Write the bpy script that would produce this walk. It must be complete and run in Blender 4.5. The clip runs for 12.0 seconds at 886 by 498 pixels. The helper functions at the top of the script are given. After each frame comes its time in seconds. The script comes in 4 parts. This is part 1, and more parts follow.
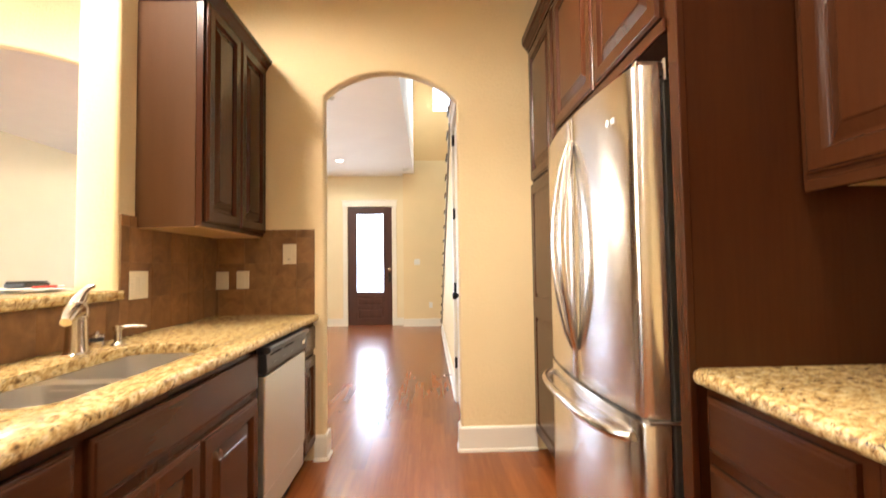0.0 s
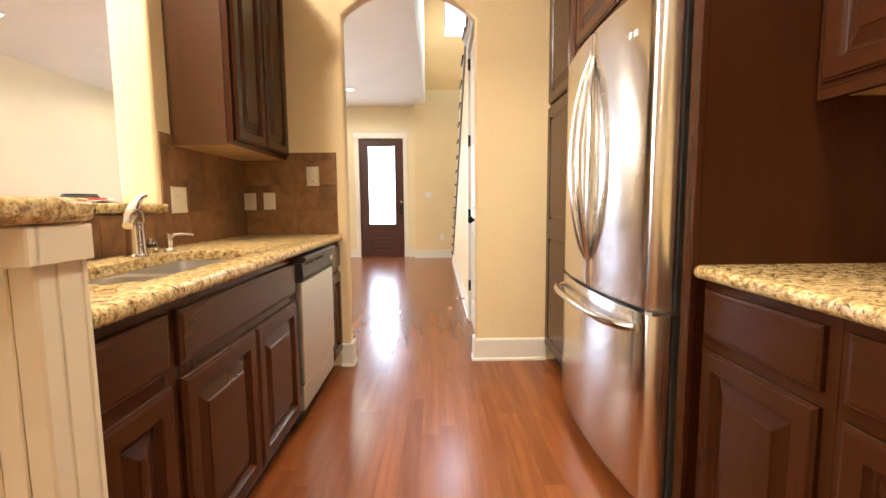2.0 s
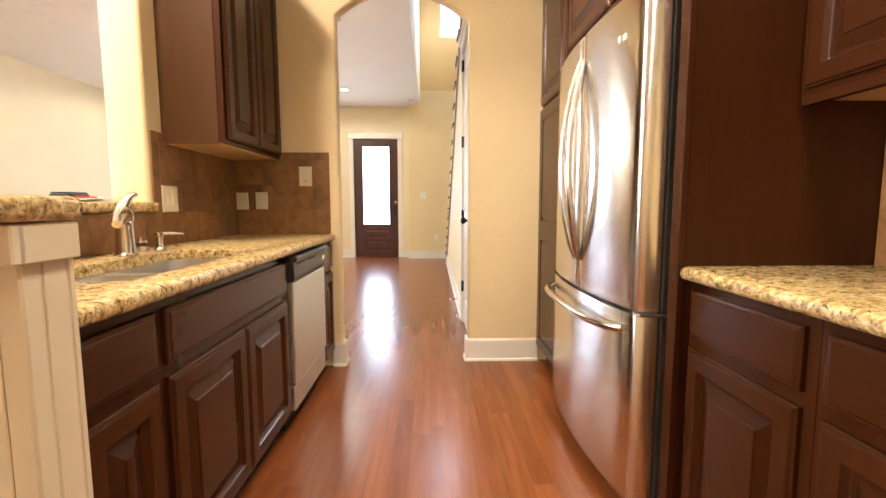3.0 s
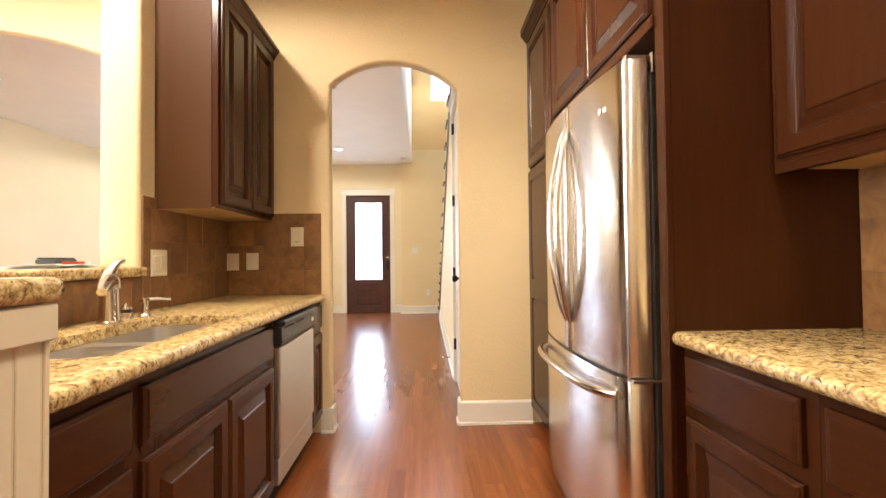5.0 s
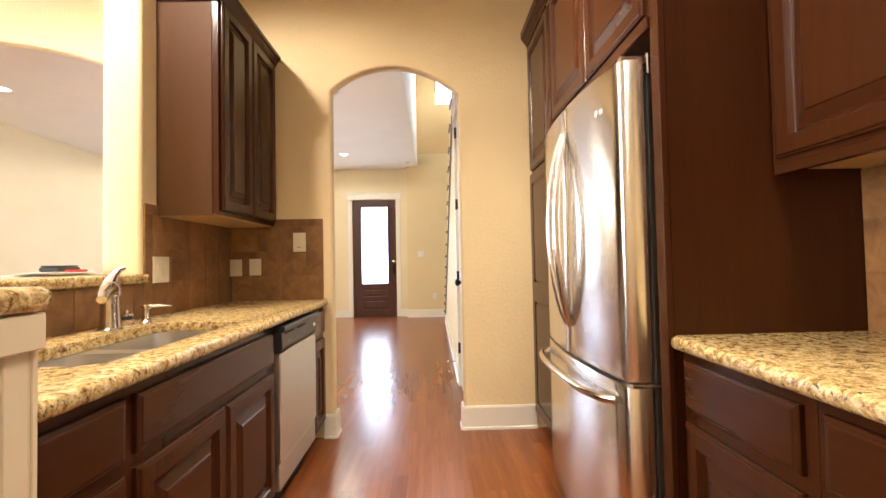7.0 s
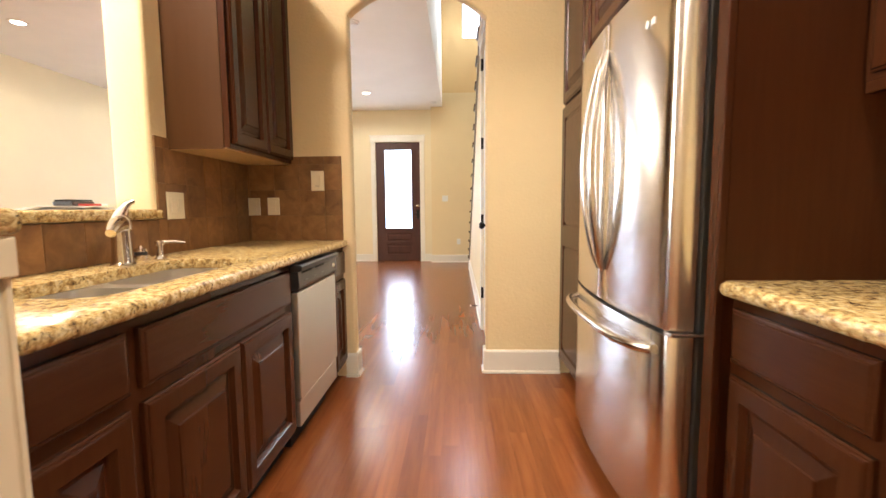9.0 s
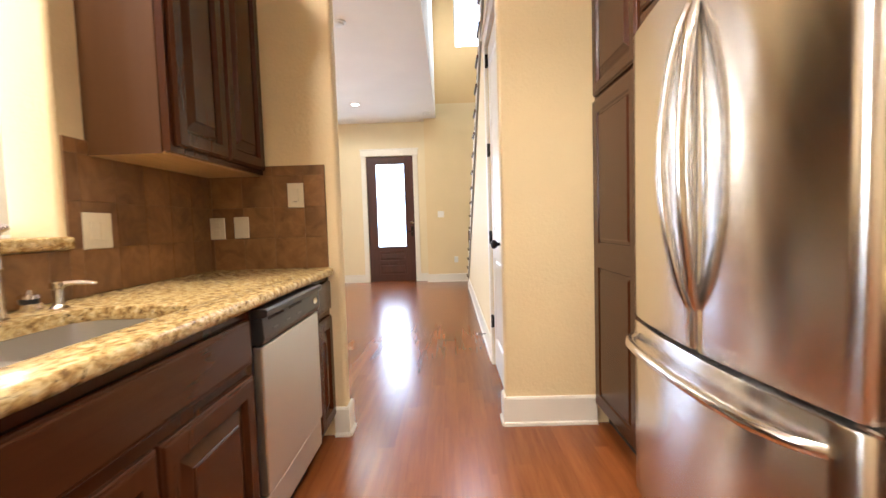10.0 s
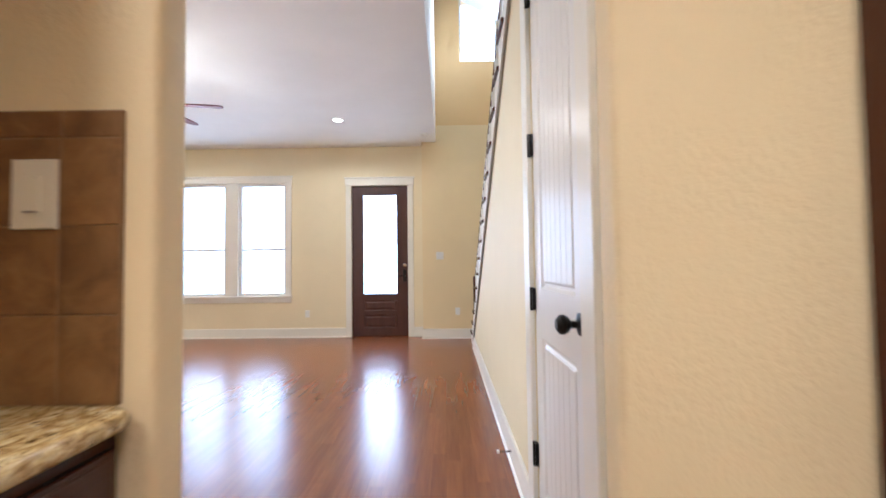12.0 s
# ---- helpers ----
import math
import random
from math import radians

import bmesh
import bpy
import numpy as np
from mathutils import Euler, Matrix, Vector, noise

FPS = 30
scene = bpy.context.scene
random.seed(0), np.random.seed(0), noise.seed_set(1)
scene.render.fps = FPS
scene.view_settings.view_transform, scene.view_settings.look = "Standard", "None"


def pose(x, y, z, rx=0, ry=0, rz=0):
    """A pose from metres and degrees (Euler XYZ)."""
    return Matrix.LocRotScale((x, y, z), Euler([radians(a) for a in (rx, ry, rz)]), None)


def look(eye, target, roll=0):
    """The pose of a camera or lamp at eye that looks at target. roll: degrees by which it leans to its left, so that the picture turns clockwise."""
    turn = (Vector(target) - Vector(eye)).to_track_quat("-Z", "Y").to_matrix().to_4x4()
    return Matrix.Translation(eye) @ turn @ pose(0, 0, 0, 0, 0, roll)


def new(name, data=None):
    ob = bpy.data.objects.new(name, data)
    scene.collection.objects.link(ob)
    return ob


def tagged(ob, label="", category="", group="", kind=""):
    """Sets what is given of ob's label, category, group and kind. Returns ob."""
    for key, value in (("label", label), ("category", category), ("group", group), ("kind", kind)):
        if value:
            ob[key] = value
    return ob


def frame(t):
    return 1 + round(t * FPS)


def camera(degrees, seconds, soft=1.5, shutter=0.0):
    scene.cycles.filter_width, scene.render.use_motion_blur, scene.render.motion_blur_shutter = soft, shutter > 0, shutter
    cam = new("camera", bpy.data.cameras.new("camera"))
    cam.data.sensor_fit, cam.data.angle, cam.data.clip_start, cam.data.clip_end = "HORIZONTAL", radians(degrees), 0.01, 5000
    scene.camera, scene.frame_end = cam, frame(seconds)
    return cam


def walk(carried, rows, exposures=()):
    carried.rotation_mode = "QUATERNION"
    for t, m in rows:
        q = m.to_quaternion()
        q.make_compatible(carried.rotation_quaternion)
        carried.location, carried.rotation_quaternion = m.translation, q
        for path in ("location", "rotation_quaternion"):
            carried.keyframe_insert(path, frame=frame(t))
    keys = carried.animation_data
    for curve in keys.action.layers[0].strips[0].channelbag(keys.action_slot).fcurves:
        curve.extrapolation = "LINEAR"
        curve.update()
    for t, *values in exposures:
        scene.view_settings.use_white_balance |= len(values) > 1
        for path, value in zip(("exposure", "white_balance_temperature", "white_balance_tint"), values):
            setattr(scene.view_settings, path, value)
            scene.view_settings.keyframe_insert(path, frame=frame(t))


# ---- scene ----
cam = camera(90.5, 12.0, soft=1.5, shutter=0.5)
PATH = [
    (0, (0.48, 1.367, 1.2), (0.547, 3.364, 1.283), -0.8),
    (0.5, (0.447, 1.332, 1.155), (0.46, 3.329, 1.051), -1.1),
    (1, (0.415, 1.275, 1.119), (0.418, 3.267, 0.944), -0.4),
    (1.5, (0.41, 1.253, 1.11), (0.423, 3.246, 0.935), -0.4),
    (2, (0.416, 1.242, 1.103), (0.442, 3.232, 0.903), -0.5),
    (2.5, (0.425, 1.234, 1.102), (0.465, 3.224, 0.902), -0.2),
    (4.5, (0.44, 1.233, 1.129), (0.517, 3.231, 1.071), -0.6),
    (5, (0.441, 1.236, 1.147), (0.526, 3.234, 1.188), -0.6),
    (5.5, (0.444, 1.234, 1.154), (0.525, 3.232, 1.221), -0.8),
    (6, (0.457, 1.236, 1.151), (0.543, 3.234, 1.209), -1.1),
    (6.5, (0.468, 1.239, 1.152), (0.543, 3.237, 1.21), -1.0),
    (8.5, (0.515, 1.277, 1.13), (0.464, 3.275, 1.062), -1.1),
    (9, (0.494, 1.368, 1.114), (0.428, 3.358, 0.93), -0.5),
    (9.5, (0.426, 1.621, 1.134), (0.372, 3.619, 1.063), -1.2),
    (10, (0.394, 1.893, 1.123), (0.364, 3.89, 1.01), -1.8),
    (10.5, (0.396, 2.261, 1.149), (0.264, 4.256, 1.157), 0.1),
    (11, (0.33, 2.636, 1.146), (0.32, 4.636, 1.194), -0.5),
    (11.5, (0.297, 2.996, 1.154), (0.369, 4.995, 1.16), -1.8),
    (12, (0.343, 3.403, 1.159), (0.33, 5.402, 1.234), -0.7),
]
walk(cam, [(t, look(eye, target, roll)) for t, eye, target, roll in PATH],
     [(0.0, 0.22, 6000, 10), (0.6, 0.10, 6000, 10), (9.0, 0.05, 5900, 10), (10.5, 0.06, 5300, 10), (11.5, -0.14, 5000, 10), (12.0, -0.25, 5000, 10)])

# ---- world, lights ----
world = bpy.data.worlds.new("sky")
scene.world = world
world.use_nodes = True
_wn = world.node_tree.nodes
_sky = _wn.new("ShaderNodeTexSky")
_sky.sky_type, _sky.sun_disc = "NISHITA", False
_sky.sun_elevation, _sky.sun_rotation = radians(54), radians(146)
world.node_tree.links.new(_sky.outputs[0], _wn["Background"].inputs[0])
_wn["Background"].inputs[1].default_value = 0.12

WARM = (1.0, 0.81, 0.61)
SOFT = (1.0, 0.86, 0.66)
DAY = (0.93, 0.96, 1.0)


def area_lamp(x, y, z, target, sx, sy, watts, color):
    data = bpy.data.lights.new("lamp", "AREA")
    data.shape, data.size, data.size_y, data.energy, data.color = "RECTANGLE", sx, sy, watts, color
    ob = new("window_light", data)
    ob.matrix_world = look((x, y, z), target)
    return ob


def spot_lamp(x, y, z, watts, color, cone=168, name="downlight_bulb"):
    data = bpy.data.lights.new("lamp", "SPOT")
    data.energy, data.color, data.spot_size, data.spot_blend, data.shadow_soft_size = watts, color, radians(cone), 0.25 if cone > 150 else 0.85, 0.12
    ob = new(name, data)
    ob.matrix_world = look((x, y, z), (x, y + 0.001, 0))
    return ob


SUN = bpy.data.lights.new("sun", "SUN")
SUN.energy, SUN.angle, SUN.color = 2.5, radians(0.6), (1.0, 0.95, 0.86)
new("sun", SUN).matrix_world = look((8, -12, 20), (0, 0, 0))

CEIL = 3.15
FAN = bpy.data.lights.new("lamp", "POINT")
FAN.energy, FAN.color, FAN.shadow_soft_size = 65, SOFT, 0.25
new("fan_bulb", FAN).location = (-2.42, 7.45, 2.475)
# daylight at the openings
area_lamp(-0.74, 10.62, 1.5, (-0.74, 0, 1.2), 0.5, 1.6, 16, DAY)
area_lamp(-3.2, 10.6, 1.6, (-3.2, 0, 1.0), 1.6, 1.8, 21, DAY)
area_lamp(0.9, 10.36, 4.85, (0.7, 4, 2.0), 0.6, 0.6, 40, DAY)
area_lamp(-5.2, 1.8, 1.75, (0, 2.6, 1.5), 2.2, 1.9, 225, (1.0, 0.92, 0.78))
# aisle (0.86), back (0.3) and dining (-2.6) lamps are unseen, added to balance brightness
DOWNLIGHTS = [
    (-0.97, 2.42, 305, WARM, 174), (0.86, 3.05, 260, WARM, 106), (1.12, 1.55, 140, WARM, 126), (0.3, -0.8, 40, WARM, 168),
    (-2.6, 2.2, 135, WARM, 172), (-1.10, 9.28, 75, SOFT, 168), (-4.22, 6.15, 80, SOFT, 168), (-2.0, 6.2, 60, SOFT, 168), (-4.22, 9.28, 60, SOFT, 168),
]
for _x, _y, _w, _c, _a in DOWNLIGHTS:
    spot_lamp(_x, _y, CEIL - 0.03, _w, _c, _a)

# ---- materials ----


def ramp(nt, stops):
    n = nt.nodes.new("ShaderNodeValToRGB")
    el = n.color_ramp.elements
    while len(el) < len(stops):
        el.new(0.5)
    for e, (p, c) in zip(el, stops):
        e.position, e.color = p, (*c, 1)
    return n


def base_material(name, rough=0.5, metal=0.0, color=(0.5, 0.5, 0.5)):
    m = bpy.data.materials.new(name)
    m.use_nodes = True
    b = m.node_tree.nodes["Principled BSDF"]
    b.inputs["Base Color"].default_value = (*color, 1)
    b.inputs["Roughness"].default_value = rough
    b.inputs["Metallic"].default_value = metal
    return m, m.node_tree, b


def coords(nt, scale=(1, 1, 1), shift=False):
    """Object-space metres, moved by the object's own random number where asked."""
    tc, mp = nt.nodes.new("ShaderNodeTexCoord"), nt.nodes.new("ShaderNodeMapping")
    mp.inputs["Scale"].default_value = scale
    nt.links.new(tc.outputs["Object"], mp.inputs["Vector"])
    if shift:
        oi = nt.nodes.new("ShaderNodeObjectInfo")
        ml = nt.nodes.new("ShaderNodeMath")
        ml.operation = "MULTIPLY"
        ml.inputs[1].default_value = 37.0
        nt.links.new(oi.outputs["Random"], ml.inputs[0])
        cb = nt.nodes.new("ShaderNodeCombineXYZ")
        for k in range(3):
            nt.links.new(ml.outputs[0], cb.inputs[k])
        nt.links.new(cb.outputs[0], mp.inputs["Location"])
    return mp.outputs["Vector"]


def noise_tex(nt, vec, scale, detail=4, rough=0.55, distortion=0.0):
    n = nt.nodes.new("ShaderNodeTexNoise")
    n.inputs["Scale"].default_value, n.inputs["Detail"].default_value = scale, detail
    n.inputs["Roughness"].default_value, n.inputs["Distortion"].default_value = rough, distortion
    nt.links.new(vec, n.inputs["Vector"])
    return n.outputs["Fac"]


def add_bump(nt, b, height, strength, distance):
    n = nt.nodes.new("ShaderNodeBump")
    n.inputs["Strength"].default_value, n.inputs["Distance"].default_value = strength, distance
    nt.links.new(height, n.inputs["Height"])
    nt.links.new(n.outputs[0], b.inputs["Normal"])


def mix_color(nt, fac, a, c, mode="MIX"):
    n = nt.nodes.new("ShaderNodeMix")
    n.data_type, n.blend_type = "RGBA", mode
    for sock, v in ((n.inputs["Factor"], fac), (n.inputs["A"], a), (n.inputs["B"], c)):
        if isinstance(v, (int, float)):
            sock.default_value = v
        elif isinstance(v, tuple):
            sock.default_value = (*v, 1)
        else:
            nt.links.new(v, sock)
    return n.outputs["Result"]


def paint(name, color, rough=0.6, grain=0.25, bump=0.12, bscale=130.0):
    m, nt, b = base_material(name, rough)
    v = coords(nt)
    dark = tuple(c * 0.94 for c in color)
    r = ramp(nt, [(0.3, dark), (0.75, color)])
    nt.links.new(noise_tex(nt, v, 1.7, 5), r.inputs[0])
    nt.links.new(r.outputs[0], b.inputs["Base Color"])
    if bump:
        add_bump(nt, b, noise_tex(nt, v, bscale, 3, 0.6), bump, 0.004)
    return m


def wood(name, dark, light, rough, along, gscale=26.0, bump=0.06, coat=0.0, vary=0.0, lo=0.3, hi=0.72, spec=0.4):
    """along: the axis of the grain, 0 x, 1 y, 2 z."""
    m, nt, b = base_material(name, rough)
    sc = [1.0, 1.0, 1.0]
    sc[along] = 0.07
    v = coords(nt, tuple(sc), shift=True)
    fine = noise_tex(nt, v, gscale * 4, 6, 0.65)
    broad = noise_tex(nt, v, gscale * 0.5, 4, 0.6, 0.7)
    r = ramp(nt, [(lo, dark), (hi, light)])
    mx = nt.nodes.new("ShaderNodeMath")
    mx.operation = "MULTIPLY_ADD"
    mx.inputs[1].default_value = 0.5
    nt.links.new(fine, mx.inputs[0])
    h = nt.nodes.new("ShaderNodeMath")
    h.operation = "MULTIPLY"
    h.inputs[1].default_value = 0.5
    nt.links.new(broad, h.inputs[0])
    nt.links.new(h.outputs[0], mx.inputs[2])
    nt.links.new(mx.outputs[0], r.inputs[0])
    col = r.outputs[0]
    if vary:
        oi = nt.nodes.new("ShaderNodeObjectInfo")
        geo = nt.nodes.new("ShaderNodeNewGeometry")
        ad = nt.nodes.new("ShaderNodeMath")
        ad.operation = "ADD"
        nt.links.new(oi.outputs["Random"], ad.inputs[0])
        nt.links.new(geo.outputs["Random Per Island"], ad.inputs[1])
        fr = nt.nodes.new("ShaderNodeMath")
        fr.operation = "FRACT"
        nt.links.new(ad.outputs[0], fr.inputs[0])
        rv = ramp(nt, [(0.0, (1 - vary,) * 3), (1.0, (1 + vary * 0.6, 1 + vary * 0.5, 1 + vary * 0.4))])
        nt.links.new(fr.outputs[0], rv.inputs[0])
        col = mix_color(nt, 1.0, col, rv.outputs[0], "MULTIPLY")
    nt.links.new(col, b.inputs["Base Color"])
    b.inputs["Specular IOR Level"].default_value = spec
    b.inputs["Coat Weight"].default_value = coat
    b.inputs["Coat Roughness"].default_value = 0.19
    rr = nt.nodes.new("ShaderNodeMapRange")
    rr.inputs["To Min"].default_value, rr.inputs["To Max"].default_value = rough * 0.93, rough * 1.1
    nt.links.new(broad, rr.inputs[0])
    nt.links.new(rr.outputs[0], b.inputs["Roughness"])
    if bump:
        add_bump(nt, b, fine, bump, 0.002)
    return m


def granite(name):
    m, nt, b = base_material(name, 0.22)
    v = coords(nt)
    blot = noise_tex(nt, v, 46, 6, 0.72, 0.6)
    r = ramp(nt, [(0.33, (0.12, 0.07, 0.028)), (0.43, (0.38, 0.24, 0.085)), (0.52, (0.60, 0.45, 0.19)), (0.68, (0.77, 0.67, 0.42))])
    nt.links.new(blot, r.inputs[0])
    vo = nt.nodes.new("ShaderNodeTexVoronoi")
    vo.inputs["Scale"].default_value = 190
    nt.links.new(v, vo.inputs["Vector"])
    rs = ramp(nt, [(0.0, (0.5, 0.42, 0.34)), (0.5, (1, 1, 1)), (1.0, (1.12, 1.1, 1.04))])
    nt.links.new(vo.outputs["Color"], rs.inputs[0])
    c1 = mix_color(nt, 0.7, r.outputs[0], rs.outputs[0], "MULTIPLY")
    flecks = noise_tex(nt, v, 78, 6, 0.75, 0.9)
    rf = ramp(nt, [(0.565, (0, 0, 0)), (0.62, (1, 1, 1))])
    nt.links.new(flecks, rf.inputs[0])
    c2 = mix_color(nt, rf.outputs[0], c1, (0.035, 0.025, 0.018))
    nt.links.new(c2, b.inputs["Base Color"])
    return m


def steel(name, along=2, rough=0.24, tint=(0.62, 0.60, 0.57), brushed=0.0):
    m, nt, b = base_material(name, rough, 1.0, tint)
    sc = [700.0, 700.0, 700.0]
    sc[along] = 3.0
    v = coords(nt, tuple(sc))
    f = noise_tex(nt, v, 1.0, 3)
    rr = nt.nodes.new("ShaderNodeMapRange")
    rr.inputs["To Min"].default_value, rr.inputs["To Max"].default_value = rough * 0.93, rough * 1.08
    nt.links.new(f, rr.inputs[0])
    nt.links.new(rr.outputs[0], b.inputs["Roughness"])
    if brushed:
        tg = nt.nodes.new("ShaderNodeTangent")
        tg.direction_type, tg.axis = "RADIAL", "Z"
        nt.links.new(tg.outputs[0], b.inputs["Tangent"])
        b.inputs["Anisotropic"].default_value = brushed
        b.inputs["Anisotropic Rotation"].default_value = 0.25
    return m


def tile_material(name):
    m, nt, b = base_material(name, 0.42)
    v = coords(nt, shift=True)
    a = noise_tex(nt, v, 9, 6, 0.65, 0.8)
    r = ramp(nt, [(0.28, (0.135, 0.063, 0.022)), (0.5, (0.225, 0.114, 0.040)), (0.72, (0.31, 0.166, 0.063))])
    nt.links.new(a, r.inputs[0])
    oi = nt.nodes.new("ShaderNodeObjectInfo")
    rv = ramp(nt, [(0.0, (0.78, 0.76, 0.74)), (1.0, (1.15, 1.12, 1.06))])
    nt.links.new(oi.outputs["Random"], rv.inputs[0])
    nt.links.new(mix_color(nt, 1.0, r.outputs[0], rv.outputs[0], "MULTIPLY"), b.inputs["Base Color"])
    add_bump(nt, b, noise_tex(nt, v, 40, 5, 0.6), 0.15, 0.004)
    return m


def plain(name, color, rough=0.5, metal=0.0, grain=0.08):
    m, nt, b = base_material(name, rough, metal, color)
    v = coords(nt)
    r = ramp(nt, [(0.3, tuple(c * (1 - grain) for c in color)), (0.7, color)])
    nt.links.new(noise_tex(nt, v, 14, 4), r.inputs[0])
    nt.links.new(r.outputs[0], b.inputs["Base Color"])
    return m


def glow(name, color, strength):
    m = bpy.data.materials.new(name)
    m.use_nodes = True
    nt = m.node_tree
    nt.nodes.remove(nt.nodes["Principled BSDF"])
    e = nt.nodes.new("ShaderNodeEmission")
    e.inputs[0].default_value, e.inputs[1].default_value = (*color, 1), strength
    nt.links.new(e.outputs[0], nt.nodes["Material Output"].inputs[0])
    return m


def glass(name, rough=0.0):
    m, nt, b = base_material(name, rough, 0.0, (1, 1, 1))
    b.inputs["Transmission Weight"].default_value = 1.0
    b.inputs["IOR"].default_value = 1.2
    return m


M_WALL = paint("cream_wall_paint", (0.80, 0.655, 0.385), 0.62, bump=0.7, bscale=55.0)
# warm light on the upper stairwell wall, put into the paint colour
M_WARM_LIT = paint("warm_lit_gold_wall_paint", (0.74, 0.52, 0.24), 0.62, bump=0.25, bscale=60.0)
M_LIVING = paint("pale_cream_wall_paint", (0.80, 0.70, 0.47), 0.62, bump=0.25, bscale=60.0)
M_CEIL = paint("white_ceiling_paint", (0.87, 0.85, 0.80), 0.75, bump=0.15)
M_TRIM = paint("white_trim_paint", (0.82, 0.79, 0.70), 0.35, bump=0.03)
M_BEAD = paint("cream_beadboard_paint", (0.78, 0.70, 0.52), 0.45, bump=0.03)
M_DOORW = paint("white_door_paint", (0.80, 0.79, 0.75), 0.35, bump=0.03)
CAB_DARK, CAB_LIGHT = (0.036, 0.0102, 0.0033), (0.064, 0.0199, 0.0065)
M_CAB = wood("stained_cabinet_wood", CAB_DARK, CAB_LIGHT, 0.24, 2, gscale=17, bump=0.0, lo=0.2, hi=0.8, spec=0.27)
M_CABY = wood("stained_cabinet_wood_rail", CAB_DARK, CAB_LIGHT, 0.24, 1, gscale=17, bump=0.0, lo=0.2, hi=0.8, spec=0.27)
M_CABSIDE = wood("stained_cabinet_veneer", (0.066, 0.0275, 0.0088), (0.084, 0.0365, 0.0120), 0.5, 2, gscale=12, bump=0.0, lo=0.15, hi=0.85, spec=0.14)
M_RAW = wood("pale_cabinet_underside", (0.42, 0.25, 0.10), (0.60, 0.40, 0.19), 0.5, 1)
# near black: shade of recesses put into the colour; also gasket and leg
M_DARK = plain("black_recess_shade", (0.012, 0.008, 0.006), 0.7)
M_FLOOR = wood("red_brown_floorboard", (0.125, 0.032, 0.0090), (0.320, 0.106, 0.029), 0.24, 1, gscale=8, bump=0.0, coat=0.0, vary=0.13, lo=0.22, hi=0.8, spec=0.5)
M_SUB = plain("dark_subfloor", (0.03, 0.012, 0.007), 0.6)
M_GRANITE = granite("speckled_granite")
M_STEEL = steel("brushed_steel", 1, 0.21, (0.74, 0.72, 0.69), 0.95)
M_STEELH = steel("brushed_steel_level", 1, 0.34, (0.66, 0.65, 0.63))
M_CHROME = steel("satin_nickel", 2, 0.2, (0.68, 0.63, 0.56))
M_DWSTEEL = steel("dishwasher_steel", 2, 0.42, (0.71, 0.73, 0.69))
M_GREY = plain("dark_grey_plastic", (0.030, 0.030, 0.031), 0.34)
M_FRSIDE = plain("grey_fridge_side", (0.10, 0.105, 0.11), 0.4)
M_TILE = tile_material("brown_ceramic_tile")
M_GROUT = plain("brown_grout", (0.25, 0.15, 0.07), 0.8)
M_PLATE = plain("ivory_plastic", (0.74, 0.68, 0.52), 0.35, grain=0.03)
M_WHITE = plain("white_plastic", (0.8, 0.79, 0.75), 0.4, grain=0.03)
M_BLACK = plain("black_bronze_metal", (0.012, 0.010, 0.009), 0.35, 0.6)
M_FDOOR = wood("dark_red_door_wood", (0.040, 0.012, 0.008), (0.085, 0.026, 0.016), 0.4, 2, coat=0.15)
M_TREAD = wood("dark_stair_tread", (0.045, 0.014, 0.008), (0.11, 0.035, 0.017), 0.25, 0)
M_GLASS = glass("window_glass")
M_OUT = glow("bright_outdoors", (0.68, 0.81, 1.0), 7.5)
M_LAMP = glow("lit_bulb", (1.0, 0.88, 0.68), 14.0)
M_BLADE = wood("red_fan_blade", (0.080, 0.010, 0.006), (0.13, 0.020, 0.010), 0.5, 0)
M_PAPER = plain("white_paper", (0.8, 0.79, 0.77), 0.6, grain=0.03)
M_RED = plain("red_plastic", (0.45, 0.03, 0.02), 0.4)
# grey for the painted shadow line under the stair skirt and for the slider slot
M_LINE = plain("grey_shadow_and_slot_line", (0.30, 0.27, 0.22), 0.6)

# ---- mesh helpers ----


def mesh_of(bm, name, material, smooth=False):
    bmesh.ops.recalc_face_normals(bm, faces=bm.faces)
    me = bpy.data.meshes.new(name)
    if smooth:
        for f in bm.faces:
            f.smooth = True
        for e in bm.edges:
            if len(e.link_faces) == 2 and e.calc_face_angle(0) > 0.6:
                e.smooth = False
    bm.to_mesh(me)
    bm.free()
    me.materials.append(material)
    return me


def part(name, bm, material, parent, label="", smooth=False):
    ob = new(name, mesh_of(bm, name, material, smooth))
    if parent is not None:
        ob.parent = parent
        ob.matrix_parent_inverse = parent.matrix_world.inverted()
    if label:
        ob["label"] = label
    return ob


def thing(name, at, label, category, group="", kind=""):
    ob = new(name)
    ob.empty_display_size = 0.1
    ob.location = at
    ob.matrix_world = Matrix.Translation(at)
    return tagged(ob, label, category, group, kind)


def solid(name, bm, material, label, category, group="", kind="", smooth=False):
    return tagged(part(name, bm, material, None, "", smooth), label, category, group, kind)


def structure(name, bm, material, label, category, smooth=False):
    return solid(name, bm, material, label, category, "", "structure", smooth)


def box(x0, x1, y0, y1, z0, z1, bevel=0.0, seg=2, bm=None):
    bm = bm or bmesh.new()
    tmp = bmesh.new()
    bmesh.ops.create_cube(tmp, size=1, matrix=Matrix.LocRotScale(((x0 + x1) / 2, (y0 + y1) / 2, (z0 + z1) / 2), None, (abs(x1 - x0), abs(y1 - y0), abs(z1 - z0))))
    if bevel:
        bmesh.ops.bevel(tmp, geom=tmp.edges[:], offset=bevel, segments=seg, profile=0.5, affect="EDGES")
    return join(bm, tmp)


